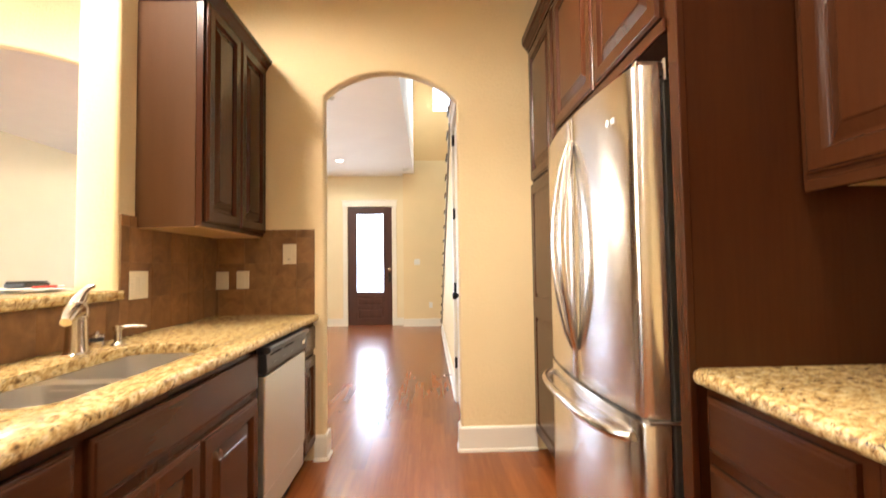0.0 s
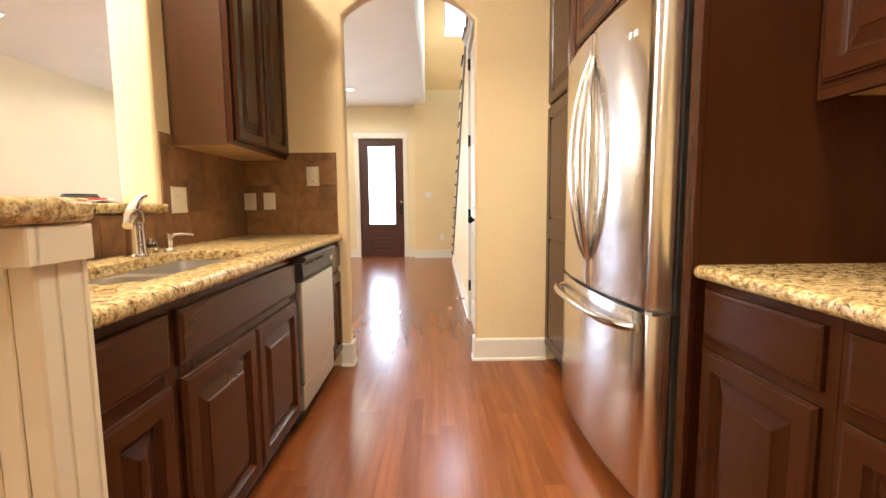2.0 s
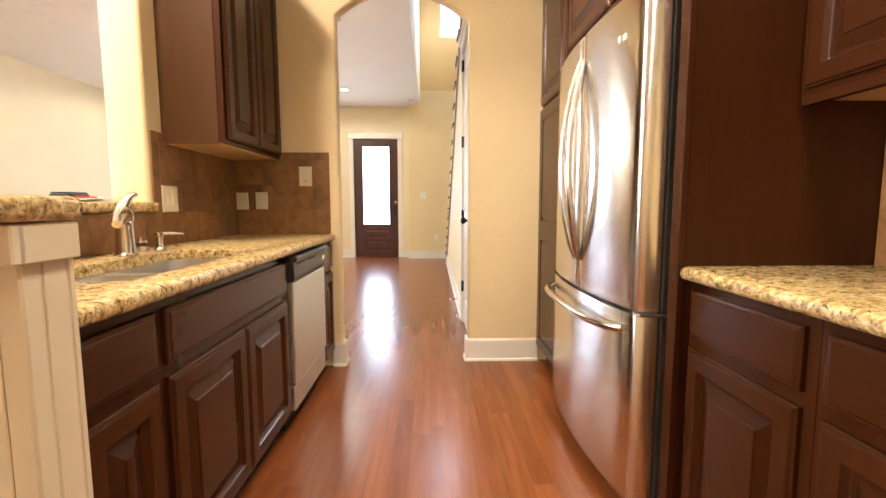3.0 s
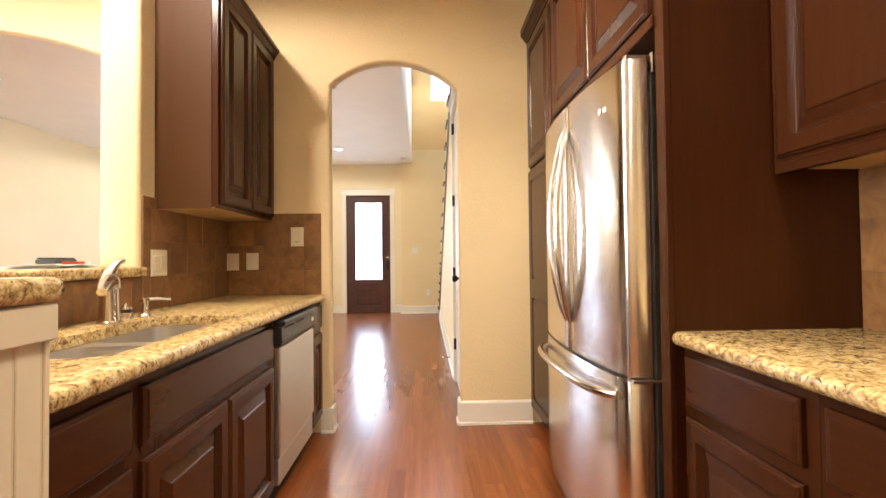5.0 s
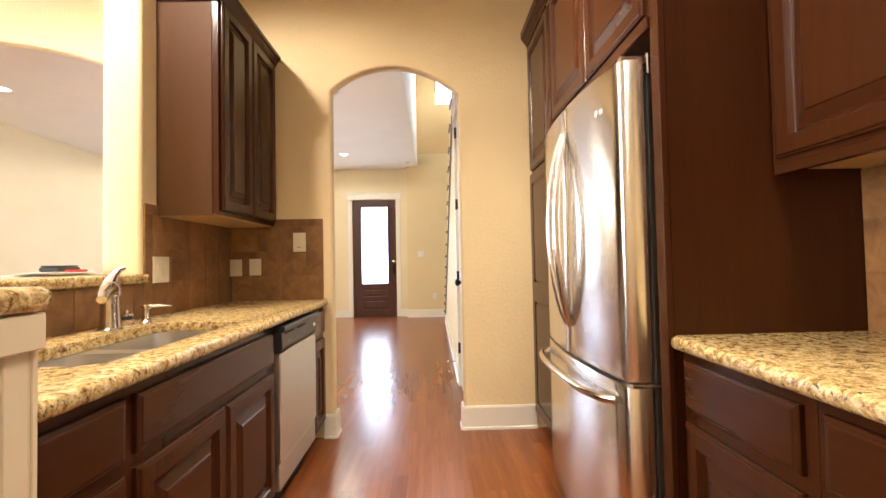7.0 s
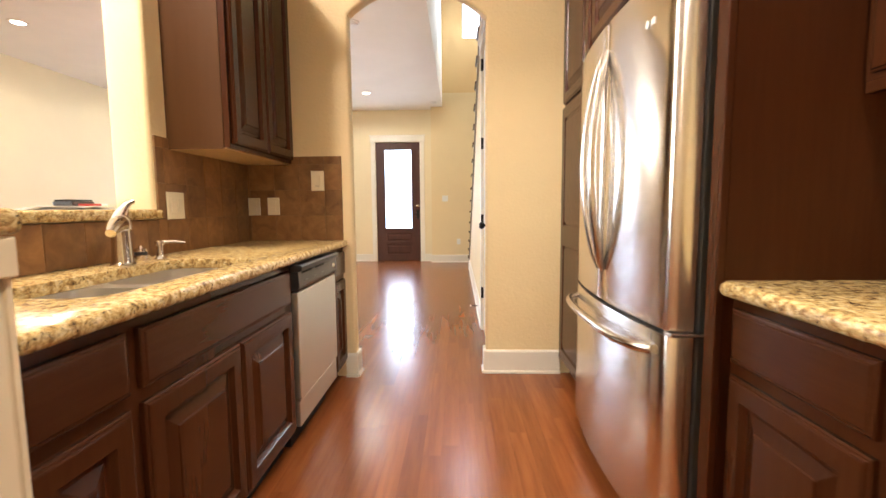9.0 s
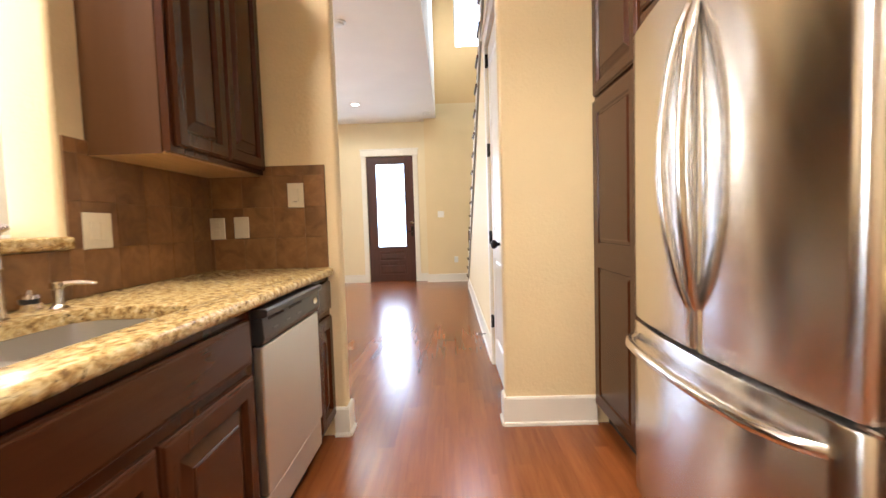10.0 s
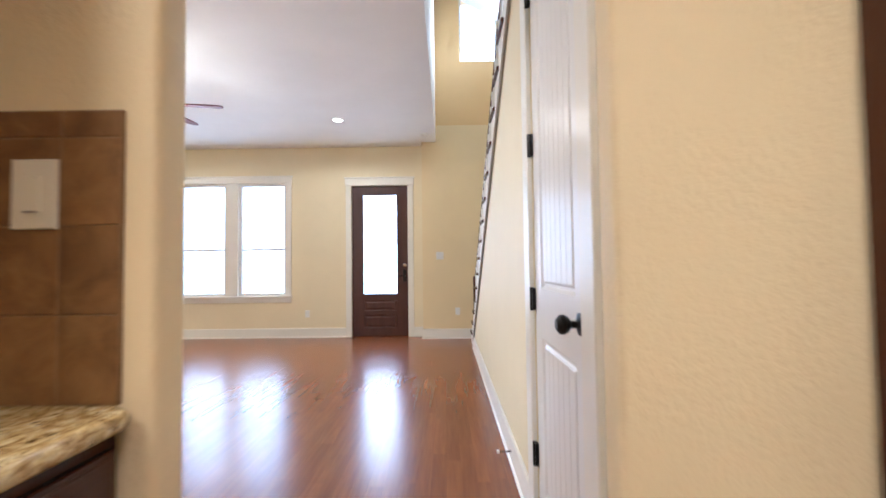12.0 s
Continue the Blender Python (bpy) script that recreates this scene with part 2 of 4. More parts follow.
def join(bm, tmp):
    vs = {v: bm.verts.new(v.co) for v in tmp.verts}
    for f in tmp.faces:
        bm.faces.new([vs[v] for v in f.verts])
    tmp.free()
    return bm


def prism(points, axis, a, b, bevel_pick=None, bevel=0.0, seg=3, bm=None):
    """A flat outline (2D, in the two axes left after axis) pushed from a to b along axis."""
    tmp = bmesh.new()

    def at(p, d):
        q = [p[0], p[1]]
        q.insert(axis, d)
        return q

    lo = [tmp.verts.new(at(p, a)) for p in points]
    hi = [tmp.verts.new(at(p, b)) for p in points]
    n = len(points)
    tmp.faces.new(lo)
    tmp.faces.new(hi[::-1])
    for i in range(n):
        tmp.faces.new((lo[i], lo[(i + 1) % n], hi[(i + 1) % n], hi[i]))
    if bevel:
        bmesh.ops.recalc_face_normals(tmp, faces=tmp.faces)
        tmp.normal_update()
        picked = [e for e in tmp.edges if bevel_pick is None or bevel_pick(e)]
        bmesh.ops.bevel(tmp, geom=picked, offset=bevel, segments=seg, profile=0.5, affect="EDGES")
    bmesh.ops.triangulate(tmp, faces=[f for f in tmp.faces if len(f.verts) > 4])
    return join(bm or bmesh.new(), tmp)


def lathe(profile, steps=20, at=(0, 0, 0), bm=None, matrix=None):
    """profile: (radius, height) pairs round the z axis."""
    tmp = bmesh.new()
    rings = []
    for r, z in profile:
        rings.append([tmp.verts.new((r * math.cos(2 * math.pi * k / steps), r * math.sin(2 * math.pi * k / steps), z)) for k in range(steps)])
    for p, q in zip(rings, rings[1:]):
        for k in range(steps):
            tmp.faces.new((p[k], p[(k + 1) % steps], q[(k + 1) % steps], q[k]))
    tmp.faces.new(rings[0][::-1])
    tmp.faces.new(rings[-1])
    bmesh.ops.transform(tmp, matrix=Matrix.Translation(at) @ (matrix or Matrix()), verts=tmp.verts)
    return join(bm or bmesh.new(), tmp)


def tube(path, radius, steps=10, bm=None, flat=1.0):
    """A round bar along a path; radius may be one number or one for each point."""
    tmp = bmesh.new()
    pts = [Vector(p) for p in path]
    radii = radius if isinstance(radius, (list, tuple)) else [radius] * len(pts)
    rings = []
    whole = (pts[-1] - pts[0]).normalized()
    ref = min((Vector((0, 0, 1)), Vector((0, 1, 0)), Vector((1, 0, 0))), key=lambda a: abs(a.dot(whole)))
    for i, p in enumerate(pts):
        d = (pts[min(i + 1, len(pts) - 1)] - pts[max(i - 1, 0)]).normalized()
        side = d.cross(ref).normalized()
        up = side.cross(d)
        rings.append([tmp.verts.new(p + radii[i] * (side * math.cos(2 * math.pi * k / steps) * flat + up * math.sin(2 * math.pi * k / steps))) for k in range(steps)])
    for a, b in zip(rings, rings[1:]):
        for k in range(steps):
            tmp.faces.new((a[k], a[(k + 1) % steps], b[(k + 1) % steps], b[k]))
    tmp.faces.new(rings[0][::-1])
    tmp.faces.new(rings[-1])
    return join(bm or bmesh.new(), tmp)


def ringed(u0, u1, v0, v1, profile, put, bm=None):
    """Nested rectangles: profile of (inset, height) from the back edge to the middle; put(u, v, n) gives the place."""
    tmp = bmesh.new()
    rings = []
    for inset, n in profile:
        rings.append([tmp.verts.new(put(u, v, n)) for u, v in ((u0 + inset, v0 + inset), (u1 - inset, v0 + inset), (u1 - inset, v1 - inset), (u0 + inset, v1 - inset))])
    for a, b in zip(rings, rings[1:]):
        for k in range(4):
            tmp.faces.new((a[k], a[(k + 1) % 4], b[(k + 1) % 4], b[k]))
    tmp.faces.new(rings[0][::-1])
    tmp.faces.new(rings[-1])
    return join(bm or bmesh.new(), tmp)


RAISED = [(0, 0), (0, 0.011), (0.003, 0.014), (0.006, 0.0145), (0.008, 0.0185), (0.013, 0.020), (0.056, 0.020), (0.059, 0.014), (0.064, 0.006), (0.068, 0.0035), (0.076, 0.004), (0.110, 0.0150), (0.112, 0.0185), (0.116, 0.0195)]
SLAB = [(0, 0), (0, 0.012), (0.002, 0.015), (0.006, 0.0165), (0.010, 0.0168), (0.013, 0.0195), (0.017, 0.020)]


def facing(axis, plane, sign):
    """Maps (u, v, n) to a place on a wall or front: axis 0: front at x=plane looking along sign x, u is y, v is z. axis 1: u is x."""
    if axis == 0:
        return lambda u, v, n: (plane + sign * n, u, v)
    return lambda u, v, n: (u, plane + sign * n, v)


# ---- the large structure ----
AW, AWB = 4.205, 4.297          # wall with the arches, kitchen side and living side
LX, LXB = -0.87, -1.05         # half wall and pier between kitchen and dining
AWR = 4.28                     # kitchen side of the pier by the pantry
RX = 1.815                     # right wall of the kitchen
BACK = -2.0
WX = -5.35                     # outer wall of dining and living
FY = 10.66                     # front wall with the door
JY = 10.42                     # front wall beside the stairs
SX, SXB = 0.725, 0.82          # wall under the stairs
SRX = 1.74                     # outer wall of the stairs


def arch_points(x0, x1, spring, top, n=18):
    half, rise = (x1 - x0) / 2, top - spring
    r = (half * half + rise * rise) / (2 * rise)
    a = math.asin(half / r)
    return [((x0 + x1) / 2 + r * math.sin(-a + 2 * a * k / n), top - r + r * math.cos(-a + 2 * a * k / n)) for k in range(n + 1)]


def arch_wall():
    pts = [(WX, 0), (-4.2, 0)] + arch_points(-4.2, -1.2, 2.29, 2.70) + [(-1.2, 0), (-0.186, 0)]
    pts += arch_points(-0.186, 0.683, 2.325, 2.503) + [(0.683, 0), (RX + 0.1, 0), (RX + 0.1, CEIL), (WX, CEIL)]

    def pick(e):
        (a, b) = e.verts
        if abs(a.co.y - b.co.y) > 0.01:
            return False
        inside = lambda v: (-4.21 < v.co.x < -1.19 or -0.19 < v.co.x < 0.70) and v.co.z < 2.9
        return inside(a) and inside(b) and not (a.co.z < 0.01 and b.co.z < 0.01)

    bm = prism(pts, 1, AW, AWB, pick, 0.018, 4)
    for v in bm.verts:
        v.co.y += (AWR - AW) * min(max((v.co.x + 0.2) / 0.87, 0), 1)
    return bm


structure("wall_arched", arch_wall(), M_WALL, "cream textured plaster wall with rounded arched openings", "wall", True)
structure("wall_pier", prism([(LXB, 3.31), (LX, 3.31), (LX, AW), (LXB, AW)], 2, 0, CEIL,
          lambda e: abs(e.verts[0].co.z - e.verts[1].co.z) > 1 and e.verts[0].co.y < 3.4, 0.018, 4), M_WALL,
          "cream plaster wall pier beside the pass-through", "wall", True)
structure("wall_half", box(LXB, LX, 1.965, 3.31, 0, 1.076), M_WALL, "low cream wall carrying the granite bar ledge", "wall")
structure("wall_right", box(RX, RX + 0.12, BACK, AWR, 0, CEIL), M_WALL, "cream kitchen side wall", "wall")
structure("wall_back", box(WX, RX + 0.12, BACK - 0.12, BACK, 0, CEIL), M_WALL, "cream wall at the end of the kitchen", "wall")


def window_wall_side():
    bm = box(WX - 0.12, WX, BACK - 0.12, 0.7, 0, CEIL)
    box(WX - 0.12, WX, 2.9, FY + 0.15, 0, CEIL, bm=bm)
    box(WX - 0.12, WX, 0.7, 2.9, 0, 0.7, bm=bm)
    return box(WX - 0.12, WX, 0.7, 2.9, 2.6, CEIL, bm=bm)


structure("wall_outer", window_wall_side(), M_LIVING, "pale cream outer wall of the dining and living rooms", "wall")

# front wall: window pair and door openings
W0, W1, WZ0, WZ1 = -4.10, -2.30, 0.69, 2.56
D0, D1, DZ = -1.215, -0.285, 2.50


def front_wall():
    t = 0.15
    bm = box(WX, W0, FY, FY + t, 0, CEIL)
    box(W0, W1, FY, FY + t, 0, WZ0, bm=bm)
    box(W0, W1, FY, FY + t, WZ1, CEIL, bm=bm)
    box(W1, D0, FY, FY + t, 0, CEIL, bm=bm)
    box(D0, D1, FY, FY + t, DZ, CEIL, bm=bm)
    return box(D1, -0.03, FY, FY + t, 0, CEIL, bm=bm)


structure("wall_front", front_wall(), M_LIVING, "pale cream front wall with a window pair and the entrance door", "wall")
UWX0, UWX1, UWZ0 = 0.60, 1.22, 4.47


def roof(x):
    return 5.87 - 0.60 * x


def stair_front_wall():
    t = 0.39
    bm = box(-0.03, UWX0, JY, JY + t, 3.42, 6.2)
    box(UWX1, SRX + 0.12, JY, JY + t, 3.42, 6.2, bm=bm)
    box(UWX0, UWX1, JY, JY + t, 3.42, UWZ0, bm=bm)
    return box(UWX0, UWX1, JY, JY + t, 5.62, 6.2, bm=bm)


structure("wall_stair_front", box(-0.03, SRX + 0.12, JY, JY + 0.39, 0, 3.42), M_WALL, "pale cream wall at the foot of the stairs", "wall")
# same wall as below; the golden colour stands for warmer light above
structure("wall_stair_upper", stair_front_wall(), M_WARM_LIT, "upper wall of the stairwell, its warm light put into a golden colour", "wall")
structure("wall_stair_side", box(SRX, SRX + 0.12, AWB, JY, 0, 6.2), M_LIVING, "pale outer wall of the stairwell", "wall")
structure("wall_stair_back", box(0.2, SRX, AWB - 0.1, AWB, CEIL, 6.2), M_LIVING, "pale wall at the head of the stairs", "wall")


def L(y):
    return 0.18 + 0.66 * (9.5 - y)


def under_stair_wall():
    pts = [(AWR + 0.09, 0), (4.60, 0), (4.60, 2.46), (5.325, 2.46), (5.325, 0), (9.62, 0), (9.62, L(9.62)), (5.2, L(5.2)), (AWR + 0.09, L(5.2))]
    return prism(pts, 0, SX, SXB)


structure("wall_under_stairs", under_stair_wall(), M_LIVING, "pale wall below the sloping stair skirt", "wall")
structure("ceiling_kitchen", box(WX, RX + 0.12, BACK - 0.12, AWB, CEIL, CEIL + 0.1), M_CEIL, "white ceiling", "ceiling")
structure("ceiling_living", box(WX, 0.2, AWB, FY + 0.15, CEIL, CEIL + 0.42), M_CEIL, "white living room ceiling ending at the stairwell", "ceiling")
structure("wall_upper_landing", box(0.05, 0.197, AWB, JY, CEIL + 0.42, 6.2), M_CEIL, "white upper wall over the living room", "wall")
structure("ceiling_stairs", prism([(0.0, roof(0.0)), (SRX + 0.1, roof(SRX + 0.1)), (SRX + 0.1, roof(SRX + 0.1) + 0.1), (0.0, roof(0.0) + 0.1)], 1, AWB - 0.1, JY + 0.02),
          M_CEIL, "white sloping ceiling of the stairwell", "ceiling")
structure("floor", box(WX, SRX, BACK - 0.1, FY + 0.3, -0.12, -0.012), M_SUB, "dark base under the floorboards", "floor")
GROUND = paint("pale_paving", (0.5, 0.48, 0.45), 0.8)
structure("ground", box(-60, 60, -60, 80, -0.35, -0.13), GROUND, "pale ground outside the house", "ground")


# ---- baseboards, casings ----
def baseboard_run(pts, h=0.158, t=0.016):
    """A baseboard with a small cap and shoe along a polyline in plan; the room lies to the left of the way."""
    bm = bmesh.new()
    for (x0, y0), (x1, y1) in zip(pts, pts[1:]):
        d = Vector((x1 - x0, y1 - y0))
        if d.length < 1e-4:
            continue
        n = Vector((-d.y, d.x)).normalized()
        prof = [(0, 0), (t + 0.010, 0), (t + 0.009, 0.014), (t, 0.020), (t, h - 0.012), (t - 0.006, h), (0, h)]
        ext = d.normalized() * (t - 0.001)
        tmp = bmesh.new()
        a = [tmp.verts.new((x0 - ext.x + n.x * p, y0 - ext.y + n.y * p, q)) for p, q in prof]
        b = [tmp.verts.new((x1 + ext.x + n.x * p, y1 + ext.y + n.y * p, q)) for p, q in prof]
        m = len(prof)
        tmp.faces.new(a)
        tmp.faces.new(b[::-1])
        for i in range(m):
            tmp.faces.new((a[i], a[(i + 1) % m], b[(i + 1) % m], b[i]))
        join(bm, tmp)
    return bm


structure("baseboard", baseboard_run([(1.165, AWR), (0.683, AWR), (0.683, AWR + 0.09)]), M_TRIM, "cream painted baseboard round the arch pier", "baseboard")
structure("baseboard.001", baseboard_run([(-0.186, AWB), (-0.186, AW), (-0.235, AW)]), M_TRIM, "cream painted baseboard round the arch pier", "baseboard")
structure("baseboard.002", baseboard_run([(SX, 5.42), (SX, 9.62)]), M_TRIM, "white baseboard along the stair wall", "baseboard")
structure("baseboard.003", baseboard_run([(D0 - 0.1, FY), (WX, FY)]), M_TRIM, "white baseboard along the front wall", "baseboard")
structure("baseboard.004", baseboard_run([(SX + 0.1, JY), (-0.03, JY), (-0.03, FY)]), M_TRIM, "white baseboard beside the stairs", "baseboard")
structure("baseboard.005", baseboard_run([(-0.03, FY), (D1 + 0.1, FY)]), M_TRIM, "white baseboard beside the entrance door", "baseboard")
structure("baseboard.006", baseboard_run([(WX, FY), (WX, AWB)]), M_TRIM, "white baseboard along the outer wall", "baseboard")


# ---- doors and windows ----
def casing(name, axis, plane, sign, u0, u1, v0, v1, w=0.095, head=0.12, sill=False, mat=M_TRIM, label="white painted casing with a flat head board"):
    """Trim round an opening on one wall face."""
    put = facing(axis, plane, sign)

    def slab(a0, a1, b0, b1, t, bm):
        return ringed(a0, a1, b0, b1, [(0, 0), (0, t - 0.004), (0.004, t)], put, bm)

    bm = bmesh.new()
    slab(u0 - w, u0, v0, v1, 0.020, bm)
    slab(u1, u1 + w, v0, v1, 0.020, bm)
    slab(u0 - w - 0.012, u1 + w + 0.012, v1, v1 + head, 0.026, bm)
    slab(u0 - w - 0.025, u1 + w + 0.025, v1 + head, v1 + head + 0.022, 0.040, bm)
    if sill:
        slab(u0 - w - 0.02, u1 + w + 0.02, v0 - 0.03, v0, 0.05, bm)
        slab(u0 - w, u1 + w, v0 - 0.11, v0 - 0.03, 0.018, bm)
    return structure(name, bm, mat, label, "trim")


# entrance door
casing("trim_entrance", 1, FY, -1, D0, D1, 0, DZ)
door = thing("door_1", (-0.75, FY + 0.05, 0), "dark red-brown entrance door with a tall bright glass pane", "door", kind="structure")
put = facing(1, FY + 0.09, -1)
GX0, GX1, GZ0, GZ1 = -1.03, -0.465, 0.70, 2.345


def entrance_leaf():
    bm = box(D0 + 0.004, GX0, FY + 0.035, FY + 0.08, 0.012, DZ - 0.004)
    box(GX1, D1 - 0.004, FY + 0.035, FY + 0.08, 0.012, DZ - 0.004, bm=bm)
    box(GX0, GX1, FY + 0.035, FY + 0.08, GZ1, DZ - 0.004, bm=bm)
    box(GX0, GX1, FY + 0.035, FY + 0.08, 0.012, GZ0, bm=bm)
    return bm


part("leaf", entrance_leaf(), M_FDOOR, door)
for _z0, _z1 in ((0.14, 0.36), (0.42, 0.60)):
    part("raised_panel", ringed(GX0 + 0.01, GX1 - 0.01, _z0, _z1, [(0, 0), (0.0, 0.008), (0.012, 0.002), (0.03, 0.002), (0.05, 0.010)], facing(1, FY + 0.035, -1)), M_FDOOR, door)
bm = bmesh.new()
for _a in (GX0 - 0.02, GX1 - 0.005):
    box(_a, _a + 0.025, FY + 0.025, FY + 0.036, GZ0 - 0.02, GZ1 + 0.02, 0.004, 1, bm)
for _a in (GZ0 - 0.02, GZ1 - 0.005):
    box(GX0, GX1, FY + 0.025, FY + 0.036, _a, _a + 0.025, 0.004, 1, bm)
part("glazing_bead", bm, M_FDOOR, door)
ob = part("pane", box(GX0, GX1, FY + 0.052, FY + 0.058, GZ0, GZ1), M_GLASS, door, "clear bright glass pane")
ob.visible_shadow = False
part("deadbolt", lathe([(0.032, 0), (0.032, 0.012), (0.02, 0.016), (0.012, 0.035)], 16, (-0.34, FY + 0.035, 1.17), matrix=Matrix.Rotation(radians(90), 4, "X")), M_CHROME, door, "nickel deadbolt", True)
ob = part("lever_handle", box(-0.372, -0.312, FY + 0.022, FY + 0.035, 0.90, 1.10, 0.006, 2), M_BLACK, door, "dark lever plate")
part("lever", tube([(-0.342, FY + 0.03, 1.0), (-0.342, FY - 0.03, 1.0), (-0.37, FY - 0.035, 1.0), (-0.44, FY - 0.035, 0.995)], 0.010), M_BLACK, ob, "", True)
structure("threshold", box(D0, D1, FY - 0.005, FY + 0.15, 0, 0.012, 0.004, 1), M_TREAD, "dark wooden threshold of the entrance door", "trim")


def sash_window(name, x0, x1, label):
    """A double-hung window in the front wall."""
    w = thing(name, ((x0 + x1) / 2, FY + 0.08, WZ0), label, "window", kind="structure")
    mid = 1.46
    f = 0.045
    bm = box(x0, x0 + f, FY + 0.03, FY + 0.11, WZ0, WZ1)
    box(x1 - f, x1, FY + 0.03, FY + 0.11, WZ0, WZ1, bm=bm)
    box(x0 + f, x1 - f, FY + 0.03, FY + 0.11, WZ1 - f, WZ1, bm=bm)
    box(x0 + f, x1 - f, FY + 0.03, FY + 0.11, WZ0, WZ0 + f, bm=bm)
    part("window_frame", bm, M_WHITE, w)
    part("meeting_rail", box(x0 + f, x1 - f, FY + 0.045, FY + 0.085, mid - 0.018, mid + 0.018, 0.004, 1), M_WHITE, w)
    for a, b in ((WZ0 + f, mid - 0.018), (mid + 0.018, WZ1 - f)):
        o = part("pane", box(x0 + f, x1 - f, FY + 0.062, FY + 0.067, a, b), M_GLASS, w)
        o.visible_shadow = False
    return w


sash_window("window_1", W0, -3.30, "white double-hung living room window, overexposed daylight")
sash_window("window_2", -3.10, W1, "white double-hung living room window, overexposed daylight")
structure("trim_mullion", box(-3.30, -3.10, FY - 0.018, FY + 0.11, WZ0, WZ1), M_TRIM, "white mullion post between two windows", "trim")
casing("trim_window", 1, FY, -1, W0, W1, WZ0, WZ1, 0.085, 0.10, True)
uw = thing("window_3", (0.9, JY + 0.1, UWZ0), "high stairwell window full of daylight", "window", kind="structure")
bm = box(UWX0, UWX0 + 0.03, JY + 0.08, JY + 0.14, UWZ0, 5.62)
box(UWX1 - 0.03, UWX1, JY + 0.08, JY + 0.14, UWZ0, 5.62, bm=bm)
box(UWX0 + 0.03, UWX1 - 0.03, JY + 0.08, JY + 0.14, UWZ0, UWZ0 + 0.03, bm=bm)
part("window_frame", bm, M_WHITE, uw)
part("pane", box(UWX0 + 0.03, UWX1 - 0.03, JY + 0.10, JY + 0.105, UWZ0 + 0.03, 5.62), M_GLASS, uw).visible_shadow = False
dw_win = thing("window_4", (WX - 0.06, 1.8, 0.7), "wide white-framed dining room window", "window", kind="structure")
bm = box(WX - 0.1, WX - 0.02, 0.7, 0.76, 0.7, 2.6)
for _a in (1.77, 2.84):
    box(WX - 0.1, WX - 0.02, _a, _a + 0.06, 0.7, 2.6, bm=bm)
for _a in (0.7, 2.54):
    box(WX - 0.1, WX - 0.02, 0.76, 2.84, _a, _a + 0.06, bm=bm)
part("window_frame", bm, M_WHITE, dw_win)
# daylight beyond the openings
for _n, _b in (("backdrop", box(-6.5, 3.0, 13.2, 13.25, -0.1, 7.5)), ("backdrop.001", box(-8.3, -8.25, -1, 5, -0.1, 4.5))):
    structure(_n, _b, M_OUT, "overexposed daylight outside", "backdrop")

# closet door under the stairs
casing("trim_closet", 0, SX, -1, 4.60, 5.325, 0, 2.46, 0.115, 0.10, label="white painted casing of the closet door")
cd = thing("door_2", (SX, 4.96, 0), "white grooved-panel closet door, closed, with black hardware", "door", kind="structure")


def closet_leaf():
    x1 = SX + 0.04
    bm = bmesh.new()
    y0, y1, z1 = 4.612, 5.313, 2.445
    s = 0.115
    fx = SX + 0.004
    box(fx, x1, y0, y0 + s, 0.012, z1, bm=bm)
    box(fx, x1, y1 - s, y1, 0.012, z1, bm=bm)
    for a, b in ((0.012, 0.23), (0.86, 1.06), (2.30, z1)):
        box(fx, x1, y0 + s, y1 - s, a, b, bm=bm)
    return bm


part("leaf", closet_leaf(), M_DOORW, cd)
for _z0, _z1 in ((0.23, 0.86), (1.06, 2.30)):
    bm = ringed(4.727, 5.198, _z0, _z1, [(0, -0.03), (0, 0.0), (0.012, -0.012), (0.022, -0.012), (0.030, -0.006)], facing(0, SX + 0.004, -1))
    _w = (5.166 - 4.759) / 6
    for _k in range(6):
        ringed(4.759 + _k * _w + 0.002, 4.759 + (_k + 1) * _w - 0.002, _z0 + 0.032, _z1 - 0.032, [(0, -0.0065), (0, -0.004), (0.002, -0.003)], facing(0, SX + 0.004, -1), bm)
    part("beaded_panel", bm, M_DOORW, cd)
for _z in (0.35, 1.01, 1.68, 2.35):
    bm = tube([(SX - 0.012, 5.319, _z - 0.05), (SX - 0.012, 5.319, _z + 0.05)], 0.008, 8)
    box(SX - 0.012, SX + 0.003, 5.300, 5.338, _z - 0.047, _z + 0.047, bm=bm)
    part("hinge", bm, M_BLACK, cd, "black butt hinge")
_r = Matrix.Rotation(radians(-90), 4, "Y")
part("door_knob", lathe([(0.033, 0), (0.033, 0.006), (0.022, 0.010), (0.011, 0.014), (0.011, 0.03), (0.022, 0.038), (0.029, 0.05), (0.028, 0.062), (0.016, 0.072)], 20, (SX + 0.004, 4.675, 0.985), matrix=_r), M_BLACK, cd, "round black knob", True)
ds = thing("door_stop", (SX - 0.03, 6.0, 0.07), "black rod door stop screwed to the baseboard", "door stop")
part("rod", tube([(SX - 0.016, 6.0, 0.075), (SX - 0.085, 6.0, 0.075)], 0.005, 8), M_BLACK, ds)
part("rubber_tip", tube([(SX - 0.085, 6.0, 0.075), (SX - 0.1, 6.0, 0.075)], 0.009, 8), M_WHITE, ds)

# ---- stairs ----
stairs = thing("staircase", (1.25, 9.8, 0), "straight staircase with dark treads, white risers and white balusters", "staircase", kind="structure")
RISE, RUN = 0.178, 0.27
Y_FIRST = 10.08
N_STEP = 19
